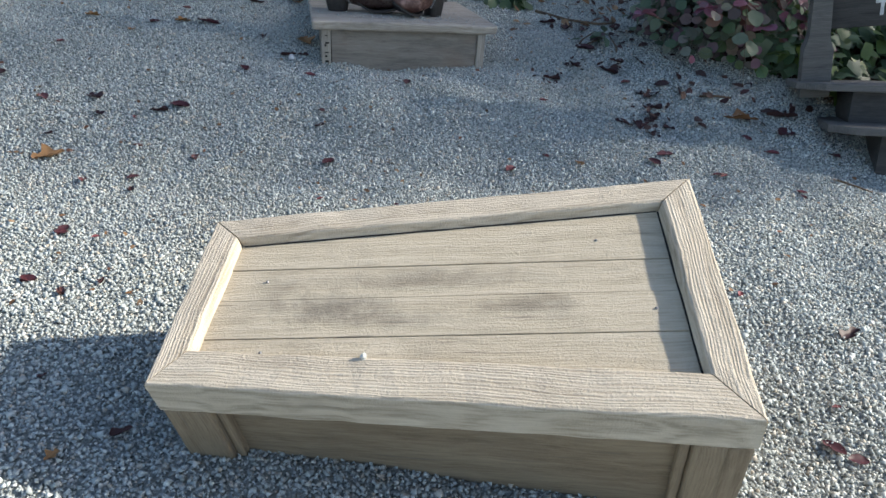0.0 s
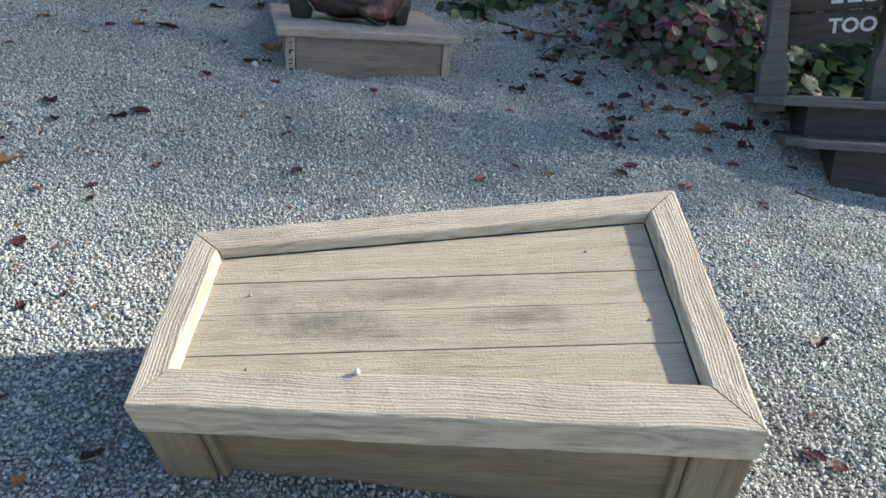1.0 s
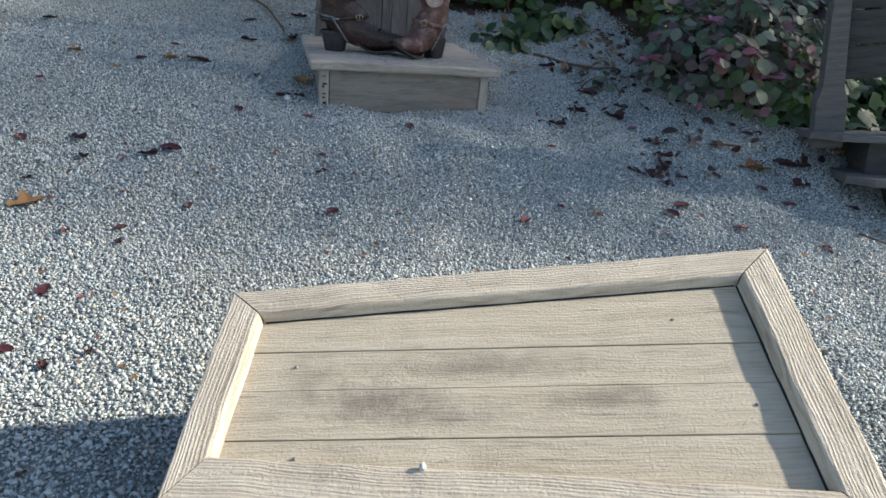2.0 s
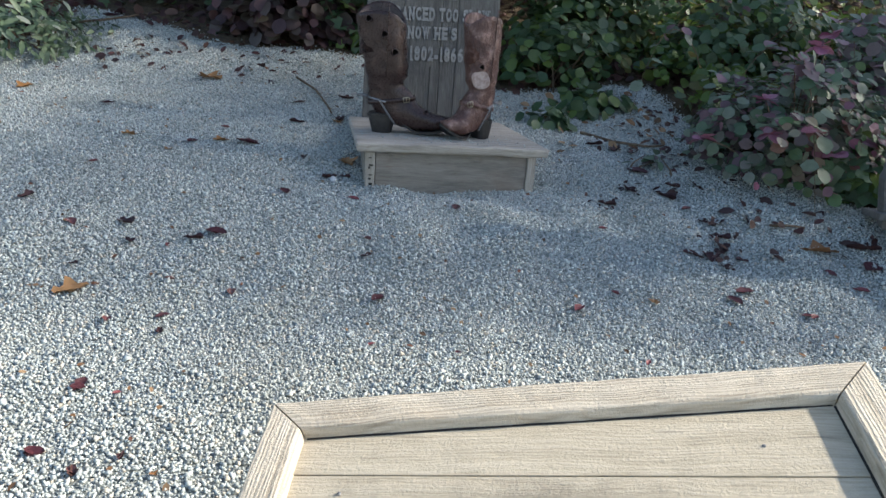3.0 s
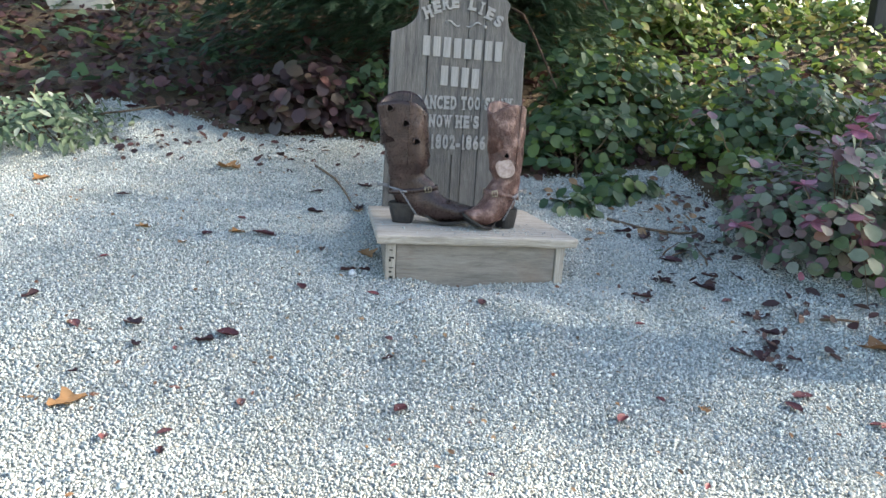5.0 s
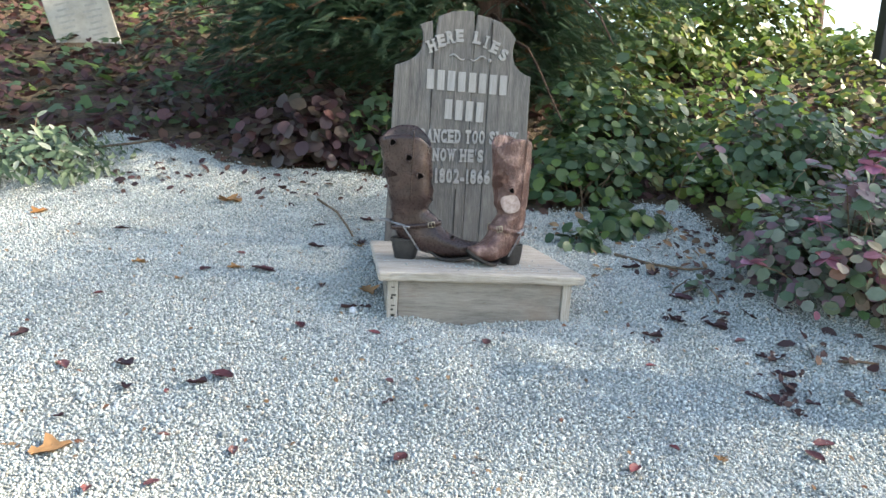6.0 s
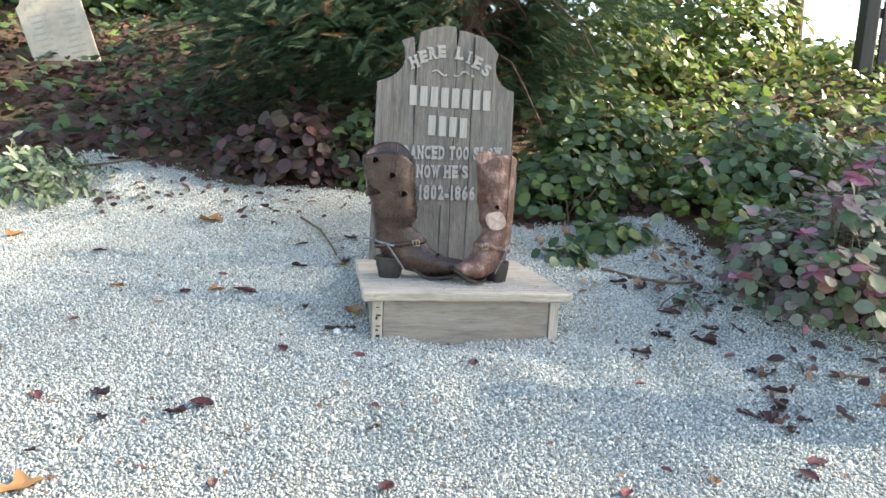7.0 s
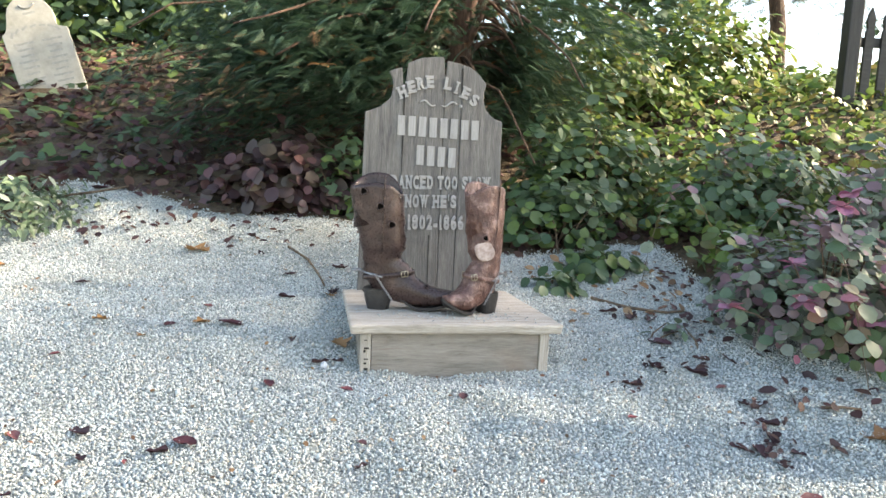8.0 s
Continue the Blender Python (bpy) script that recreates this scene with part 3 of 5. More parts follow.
COFFIN = pose(-0.1843, -1.5812, 0.111, 15.24, -8.03, -15.33)
coffin = thing("coffin", COFFIN, "weathered pale wooden coffin with framed plank lid sunk in gravel", "coffin")
OUT = [(-0.320, 0.138), (0.324, 0.191), (0.320, -0.190), (-0.319, -0.138)]
INN = [(-0.280, 0.1015), (0.280, 0.1455), (0.280, -0.132), (-0.284, -0.090)]
PAN = [(-0.276, 0.0985), (0.2745, 0.1415), (0.276, -0.127), (-0.279, -0.085)]
for i in range(4):
    j = (i + 1) % 4
    a, b2, c, d, e, f = OUT[i], OUT[j], INN[j], INN[i], PAN[j], PAN[i]
    bm = bmesh.new()
    sec = []
    for o, q, r in ((a, d, f), (b2, c, e)):
        sec.append([bm.verts.new((*o, -0.050)), bm.verts.new((*o, 0.0)), bm.verts.new((*q, 0.0)), bm.verts.new((*r, -0.017)), bm.verts.new((*r, -0.050))])
    for k in range(5):
        bm.faces.new((sec[0][k], sec[0][(k + 1) % 5], sec[1][(k + 1) % 5], sec[1][k]))
    bm.faces.new(sec[0])
    bm.faces.new(sec[1][::-1])
    bmesh.ops.recalc_face_normals(bm, faces=bm.faces[:])
    longs = [ed for ed in bm.edges if ed.verts[0] in sec[0] and ed.verts[1] in sec[1] or ed.verts[1] in sec[0] and ed.verts[0] in sec[1]]
    bmesh.ops.bevel(bm, geom=longs, offset=0.0035, segments=3, profile=0.5, affect="EDGES")
    longs = [ed for ed in bm.edges if ed.calc_length() > 0.15]
    bmesh.ops.subdivide_edges(bm, edges=longs, cuts=26)
    for v in bm.verts:
        v.co += noise.noise_vector(v.co * 22) * 0.0013 + noise.noise_vector(v.co * 90) * 0.0005
    # fine gap at the mitre
    mid = Vector(((a[0] + b2[0]) / 2, (a[1] + b2[1]) / 2, 0))
    ax = (Vector((*b2, 0)) - Vector((*a, 0))).normalized()
    for v in bm.verts:
        v.co -= ax * 0.0011 * (1 if (v.co - mid).dot(ax) > 0 else -1)
    m = frame_x((*a, -0.025), (*b2, -0.025))
    part("lid_rail", in_axes(bm, m), M_COFFIN, coffin, m=m)
cuts_y = [0.150, 0.052, -0.002, -0.0635, -0.150]
for k in range(4):
    y1, y0 = cuts_y[k] - 0.0005, cuts_y[k + 1] + 0.0005
    x0, x1 = -0.290, 0.290
    ends = [(x0, y0), (x1, y0), (x1, y1), (x0, y1)]
    wide = lambda x: 0.118 + 0.046 * (x - x0) / (x1 - x0)
    ends = [(x, max(-wide(x), min(wide(x), y))) for x, y in ends]
    bm = prism(ends, -0.040, -0.0155 + (0.0006, -0.0003, 0.0004, -0.0006)[k], 0.0006)
    part("lid_plank", bm, M_LID, coffin)
part("lid_backing", prism([(-0.29, -0.115), (0.29, -0.16), (0.29, 0.16), (-0.29, 0.115)], -0.048, -0.0415, 0), M_GAP, coffin, "dark gap behind the lid planks")
# open seams where the shrunken planks meet the back and head rails
for i, wdt in ((0, 0.0035), (1, 0.0025)):
    p, q = Vector((*PAN[i], -0.0152)), Vector((*PAN[i + 1], -0.0152))
    part("seam", board((q - p).length - 0.004, wdt, 0.0016, 0.0003), M_GAP, coffin, "dark seam between rail and planks", frame_x(p.lerp(q, 0.5), q))
for x, y in ((0.190, 0.088), (-0.225, 0.030), (0.245, -0.030), (-0.205, -0.085)):
    bm = bmesh.new()
    bmesh.ops.create_uvsphere(bm, u_segments=8, v_segments=5, radius=0.0022)
    part("nail", bm, M_STEEL, coffin, "small grey nail head", pose(x, y, -0.0152))
DEEP = -0.36
for i in range(4):
    j = (i + 1) % 4
    p, q = Vector((*OUT[i], 0)), Vector((*OUT[j], 0))
    ax = (q - p).normalized()
    inw = Vector((ax.y, -ax.x, 0)) if i in (0, 1, 2, 3) else ax
    if inw.dot(-p) < 0:
        inw = -inw
    # mitred apron under the lid edge, two corner posts and the recessed side board
    def slab_of(s0, s1, t0, t1, z0, z1, w, slant=0.0):
        base = [p + ax * s0 + inw * t0, p + ax * s1 + inw * t0, p + ax * s1 + inw * t1, p + ax * s0 + inw * t1]
        cr = (base[1] - base[0]).cross(base[2] - base[1]).z
        if cr < 0:
            base = base[::-1]
        return hull8([(b3.x, b3.y, z0) for b3 in base], [(b3.x, b3.y, z1) for b3 in base], w)
    L = (q - p).length
    for s0, s1 in ((0.002, 0.060), (L - 0.060, L - 0.002)):
        m = frame_x(p + ax * (s0 + s1) / 2 + inw * 0.02 + Vector((0, 0, -0.2)), p + ax * (s0 + s1) / 2 + inw * 0.02 + Vector((0, 0, 0)), up=inw)
        part("corner_post", in_axes(slab_of(s0, s1, 0.0015, 0.028, DEEP, -0.0515, 0.004), m), M_COFFIN_SHADED, coffin, m=m)
    m = frame_x(p + inw * 0.03 + Vector((0, 0, -0.2)), q + inw * 0.03 + Vector((0, 0, -0.2)))
    part("side_board", in_axes(slab_of(0.05, L - 0.05, 0.020, 0.032, DEEP, -0.05, 0.001), m), M_COFFIN_SHADED, coffin, m=m)
    m = frame_x(p + ax * 0.066 + inw * 0.016 + Vector((0, 0, -0.2)), p + ax * 0.066 + inw * 0.016 + Vector((0, 0, 0)), up=inw)
    part("post_bead", in_axes(slab_of(0.061, 0.072, 0.009, 0.022, DEEP, -0.052, 0.003), m), M_COFFIN_SHADED, coffin, m=m)
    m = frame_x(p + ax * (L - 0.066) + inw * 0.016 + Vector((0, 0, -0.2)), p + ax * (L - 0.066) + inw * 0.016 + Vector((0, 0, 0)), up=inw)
    part("post_bead", in_axes(slab_of(L - 0.072, L - 0.061, 0.009, 0.022, DEEP, -0.052, 0.003), m), M_COFFIN_SHADED, coffin, m=m)

bm = bmesh.new()
bmesh.ops.create_icosphere(bm, subdivisions=1, radius=0.0042)
roughen(bm, 0.0016, 200)
tagged(part("pebble", bm, M_GRAVEL, m=COFFIN @ pose(-0.079, -0.106, 0.0018)), "small pale pebble lying on the coffin lid", "pebble")

bm = bmesh.new()
bmesh.ops.create_icosphere(bm, subdivisions=2, radius=0.010)
roughen(bm, 0.004, 120)
tagged(part("pebble", bm, M_CHALK, m=pose(-0.365, 0.045, float(ground_z(-0.365, 0.045)) + 0.009)), "white pebble on the gravel beside the grave box", "pebble")

# ---------------------------------------------------------------- grave box with slab
grave = thing("grave_box", pose(0, 0, 0), "weathered wooden grave box with an overhanging plank top in gravel", "grave box")
bm = hull8([(-0.296, 0.004, 0.108), (0.300, 0.004, 0.108), (0.272, 0.52, 0.108), (-0.299, 0.52, 0.108)],
           [(-0.300, 0.0, 0.137), (0.303, 0.0, 0.137), (0.274, 0.52, 0.137), (-0.302, 0.52, 0.137)], 0)
bmesh.ops.subdivide_edges(bm, edges=[e for e in bm.edges if abs(e.verts[0].co.x - e.verts[1].co.x) > 0.4], cuts=24)
bmesh.ops.bevel(bm, geom=[e for e in bm.edges if e.calc_face_angle(0) > 0.5], offset=0.007, segments=3, profile=0.5, affect="EDGES")
for v in bm.verts:
    v.co += noise.noise_vector(v.co * 14) * 0.0028 + noise.noise_vector(v.co * 45) * 0.0012
m = pose(0, 0.26, 0.122)
part("top_slab", in_axes(bm, m), M_SLAB, grave, m=m)
m = pose(0.004, 0.036, 0.03)
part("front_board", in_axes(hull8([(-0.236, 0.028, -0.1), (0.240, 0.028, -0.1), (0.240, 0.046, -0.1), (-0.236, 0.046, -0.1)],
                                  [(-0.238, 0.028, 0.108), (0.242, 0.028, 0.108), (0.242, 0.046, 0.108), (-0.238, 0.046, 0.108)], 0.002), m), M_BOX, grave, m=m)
for x0, x1 in ((-0.268, -0.2395), (0.2435, 0.270)):
    m = frame_x(((x0 + x1) / 2, 0.04, 0), ((x0 + x1) / 2, 0.04, 1), up=(0, -1, 0))
    bm = hull8([(x0, 0.022, -0.1), (x1, 0.022, -0.1), (x1, 0.050, -0.1), (x0, 0.050, -0.1)], [(x0, 0.022, 0.1075), (x1, 0.022, 0.1075), (x1, 0.050, 0.1075), (x0, 0.050, 0.1075)], 0.003)
    post = part("corner_post", in_axes(bm, m), M_SLAB, grave, m=m)
    if x0 < 0:
        # dark worn notches on the first post
        for k, (dz, w) in enumerate(((0.088, 0.009), (0.066, 0.014), (0.058, 0.006), (0.037, 0.012), (0.024, 0.008), (0.006, 0.011))):
            nb = board(0.003 + 0.002 * (k % 3), w, 0.003, 0.0008, 0.003, seed=k)
            nb_m = pose(dz, 0.002 * (-1) ** k, 0.0185)
            part("notch", nb, M_GAP, post, "dark chipped notch", nb_m)
for x in (-0.262, 0.262):
    m = frame_x((x, 0.28, 0.02), (x, 0.6, 0.02))
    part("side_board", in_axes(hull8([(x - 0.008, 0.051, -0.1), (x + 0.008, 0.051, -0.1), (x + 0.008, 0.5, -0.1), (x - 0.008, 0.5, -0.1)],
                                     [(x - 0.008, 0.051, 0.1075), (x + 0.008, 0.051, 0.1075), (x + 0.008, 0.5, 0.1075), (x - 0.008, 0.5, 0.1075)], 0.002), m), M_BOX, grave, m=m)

n = 260
p = np.column_stack([rng.normal(0.03, 0.12, n), rng.normal(0.10, 0.055, n)])
p = p[(abs(p[:, 0]) < 0.28) & (p[:, 1] > 0.02) & (p[:, 1] < 0.4)]
me = scatter("gravel_crumbs", STONE, STONE_F, np.column_stack([p, np.full(len(p), 0.1395)]), random_turns(len(p)), rng.uniform(0.0012, 0.0035, len(p)), M_GRAVEL)
tagged(new("gravel_crumbs", me), "pale grit strewn on the grave slab", "grit", kind="stuff")

# ---------------------------------------------------------------- headboard
HY = 0.50
HEAD = pose(-0.020, HY, 0.0)
head = thing("headboard", HEAD, "weathered grey wooden grave headboard with raised lettering behind the boots", "gravestone")
S = (HY + 1.826) / (0.45 + 1.826)


def hp(x, z):
    """A place on the face, worked out for a board at 0.45 m, carried out to the board's depth."""
    return (-0.395 + (x + 0.395) * S + 0.020, 0.58 + (z - 0.58) * S)


outline = [(-0.256, 0.10), (0.218, 0.10), (0.214, 0.50), (0.210, 0.722), (0.190, 0.727), (0.170, 0.738), (0.152, 0.757), (0.143, 0.785), (0.143, 0.812), (0.150, 0.840),
           (0.125, 0.870), (0.097, 0.890), (0.055, 0.902), (0.017, 0.908), (0.011, 0.838), (0.005, 0.917), (-0.024, 0.917), (-0.070, 0.910), (-0.111, 0.893), (-0.122, 0.795), (-0.131, 0.878), (-0.148, 0.872), (-0.171, 0.863),
           (-0.160, 0.840), (-0.157, 0.812), (-0.163, 0.785), (-0.178, 0.765), (-0.201, 0.748), (-0.225, 0.738), (-0.246, 0.731)]
cracks = [-0.265, -0.122, 0.011, 0.068, 0.225]


def clip_x(poly, x0, keep_right):
    out = []
    for (ax_, az), (bx, bz) in zip(poly, poly[1:] + poly[:1]):
        ia, ib = (ax_ >= x0) == keep_right, (bx >= x0) == keep_right
        if ia:
            out.append((ax_, az))
        if ia != ib:
            t = (x0 - ax_) / (bx - ax_)
            out.append((x0, az + (bz - az) * t))
    return out


for k in range(4):
    g = 0.0005
    poly = clip_x(clip_x(outline, cracks[k] + g, True), cracks[k + 1] - g, False)
    poly = [hp(*q) for q in poly]
    # local: X up the board, Y across, Z out of the face
    bm = prism([(z, -x) for x, z in poly], -0.02, (0.0, 0.0012, -0.0008, 0.0006)[k], 0)
    bmesh.ops.recalc_face_normals(bm, faces=bm.faces[:])
    bmesh.ops.bevel(bm, geom=[e for e in bm.edges if e.calc_face_angle(0) > 0.4], offset=0.0035, segments=2, profile=0.6, affect="EDGES")
    bmesh.ops.triangulate(bm, faces=[f for f in bm.faces if len(f.verts) > 4])
    face_m = Matrix(((0, -1, 0, 0), (0, 0, -1, 0), (1, 0, 0, 0), (0, 0, 0, 1)))
    part("board", bm, M_HEAD, head, m=face_m)


def face_pose(x, z, roll=0.0, out=0.0):
    X, Z = hp(x, z)
    return Matrix.Translation((X, -out, Z)) @ Matrix.Rotation(-radians(roll), 4, "Y") @ Matrix.Rotation(radians(90), 4, "X")


# dark splits in the boards
for x, z0, z1, w in ((-0.022, 0.16, 0.335, 0.003), (-0.122, 0.60, 0.795, 0.003), (0.068, 0.80, 0.885, 0.003)):
    X0, Z0 = hp(x, z0)
    X1, Z1 = hp(x, z1)
    bm = hull8([(X0 - w * 0.2, -0.0030, Z0), (X0 + w * 0.2, -0.0030, Z0), (X0 + w * 0.2, 0.01, Z0), (X0 - w * 0.2, 0.01, Z0)],
               [(X1 - w * 0.6, -0.0030, Z1), (X1 + w * 0.6, -0.0030, Z1), (X1 + w * 0.6, 0.01, Z1), (X1 - w * 0.6, 0.01, Z1)], 0)
    part("split", bm, M_GAP, head, "dark weather split in the wood")

# lettering
for i, ch in enumerate("HERE LIES"):
    if ch == " ":
        continue
    u = (i - 4) / 4
    x = -0.010 + 0.112 * u
    z = 0.832 - 0.044 * u * u - 0.006 * u
    part("letter", slab_word(ch, 0.040, 0.018 if ch == "I" else 0.031, 0.0035, 0.0016), M_LETTER, head, m=face_pose(x, z - 0.014, -24 * u - 2, 0.003))
for text, x, z, height, wide in (("DANCED TOO SLOW", 0.012, 0.489, 0.045, 0.335), ("NOW HE'S", -0.020, 0.427, 0.043, 0.178), ("1802-1866", -0.002, 0.354, 0.050, 0.196)):
    part("lettering", slab_word(text, height * S, wide * S, 0.0035, 0.0018), M_LETTER, head, m=face_pose(x, z, 1.0, 0.003))
# a name: plain raised bars, one to a letter
for n_bars, xa, xb, z0, z1 in ((8, -0.146, 0.135, 0.658, 0.722), (4, -0.081, 0.062, 0.564, 0.629)):
    w = (xb - xa) / n_bars
    for k in range(n_bars):
        bm = board((z1 - z0) * S, w * 0.68 * S, 0.006, 0.0012, 0.0012, seed=k)
        X, Z = hp(xa + w * (k + 0.5), (z0 + z1) / 2 - 0.005 * (k / n_bars - 0.5))
        part("name_bar", bm, M_LETTER, head, "plain raised bar of a worn name", Matrix.Translation((X, -0.002, Z)) @ face_m)
# small scroll ornament
for s, cxs in ((-1, -0.045), (1, 0.028)):
    pts = []
    for k in range(15):
        a = -2.6 + k * 0.40
        r = 0.010 + 0.0008 * k
        X, Z = hp(cxs + s * (-0.026 + 0.0036 * k), 0.768 + 0.008 * math.sin(a))
        pts.append((X, -0.003, Z))
    part("scroll", tube(pts, [0.0022 + 0.0012 * math.sin(math.pi * k / 14) for k in range(15)], 6), M_LETTER, head)
X, Z = hp(0.066, 0.764)
bm = bmesh.new()
bmesh.ops.create_uvsphere(bm, u_segments=8, v_segments=6, radius=0.006)
part("scroll", bm, M_LETTER, head, m=Matrix.Translation((X, -0.003, Z)))


# ---------------------------------------------------------------- boots
def ring(cx, cz, tilt, a, b, n=28, square=2.3):
    """A cross-section of the boot: a fore and aft, b to the sides."""
    out = []
    for k in range(n):
        t = 2 * math.pi * k / n
        u = a * math.copysign(abs(math.cos(t)) ** (2 / square), math.cos(t))
        w = b * math.copysign(abs(math.sin(t)) ** (2 / square), math.sin(t))
        out.append(Vector((cx + u * math.cos(tilt), w, cz + u * math.sin(tilt))))
    return out


def boot_body(seed, cant, scallop, lean, foot):
    secs = [(0.046, 0.374, 0, 0.074, 0.056), (0.046, 0.350, 0, 0.074, 0.056), (0.046, 0.31, 0, 0.072, 0.055), (0.047, 0.26, 0, 0.069, 0.053), (0.049, 0.215, -3, 0.066, 0.050),
            (0.050, 0.186, -4, 0.066, 0.048), (0.046, 0.168, 0, 0.056, 0.042), (0.047, 0.145, 10, 0.054, 0.039), (0.056, 0.118, 24, 0.060, 0.037), (0.068, 0.096, 38, 0.063, 0.037),
            (0.094, 0.074, 54, 0.056, 0.038), (0.128, 0.056, 70, 0.043, 0.040), (0.162, 0.045, 80, 0.034, 0.041), (0.198, 0.040, 86, 0.027, 0.038), (0.230, 0.041, 90, 0.021, 0.030), (0.256, 0.045, 95, 0.015, 0.021),
            (0.276, 0.051, 98, 0.009, 0.010)]
    bm = bmesh.new()
    rings = []
    # smooth extra sections between the given ones
    fine = []
    for s0, s1 in zip(secs, secs[1:]):
        fine += [s0, tuple((p0 + p1) / 2 for p0, p1 in zip(s0, s1))]
    fine.append(secs[-1])
    for i, (cx_, cz_, ti, a, b3) in enumerate(fine):
        a, b3 = (a * 0.98, b3 * 0.96) if i < 12 else (a, b3)
        cx_ = cx_ - lean * max(0.0, (cz_ - 0.15) / 0.235)
        cx_ = min(cx_, 0.09) + max(0.0, cx_ - 0.09) * foot
        pts = ring(cx_, cz_, radians(ti), a, b3)
        if i < 5:
            # scalloped top: high at the sides' pulls, dipped in front and behind
            for k, q in enumerate(pts):
                t = 2 * math.pi * k / len(pts)
                q.z += (1 - i / 5) * (scallop * math.cos(2 * t + math.pi) - 1.5 * scallop * max(0, math.cos(t)) ** 4 + cant * math.sin(t))
        wr = 0.0030 if 8 <= i <= 20 else 0.0018
        for q in pts:
            nv = noise.noise(Vector((q.x * 26 + seed, q.y * 20, q.z * 40)))
            q += Vector((q.x - cx_, q.y, 0)).normalized() * nv * wr * 2
        rings.append([bm.verts.new(q) for q in pts])
    nn = len(rings[0])
    for r0, r1 in zip(rings, rings[1:]):
        for k in range(nn):
            bm.faces.new((r0[k], r0[(k + 1) % nn], r1[(k + 1) % nn], r1[k]))
    bm.faces.new(rings[-1])
    # turned lip and the dark inside of the shaft
    prev = rings[0]
    for inset, dz in ((0.93, 0.002), (0.90, -0.006), (0.88, -0.12)):
        cur = []
        for v0 in rings[0]:
            cur.append(bm.verts.new((0.05 + (v0.co.x - 0.05) * inset, v0.co.y * inset, v0.co.z + dz)))
        for k in range(nn):
            bm.faces.new((prev[k], cur[k], cur[(k + 1) % nn], prev[(k + 1) % nn]))
        prev = cur
    bm.faces.new(prev[::-1])
    bmesh.ops.recalc_face_normals(bm, faces=bm.faces[:])
    for f in bm.faces:
        f.smooth = True
    return bm


def sole_path(x):
    """Height of the sole's underside along the foot."""
    if x < 0.06:
        return 0.050
    if x < 0.15:
        u = (x - 0.06) / 0.09
        return 0.050 - 0.046 * u * u * (3 - 2 * u)
    return 0.004 + 0.036 * ((x - 0.15) / 0.13) ** 2


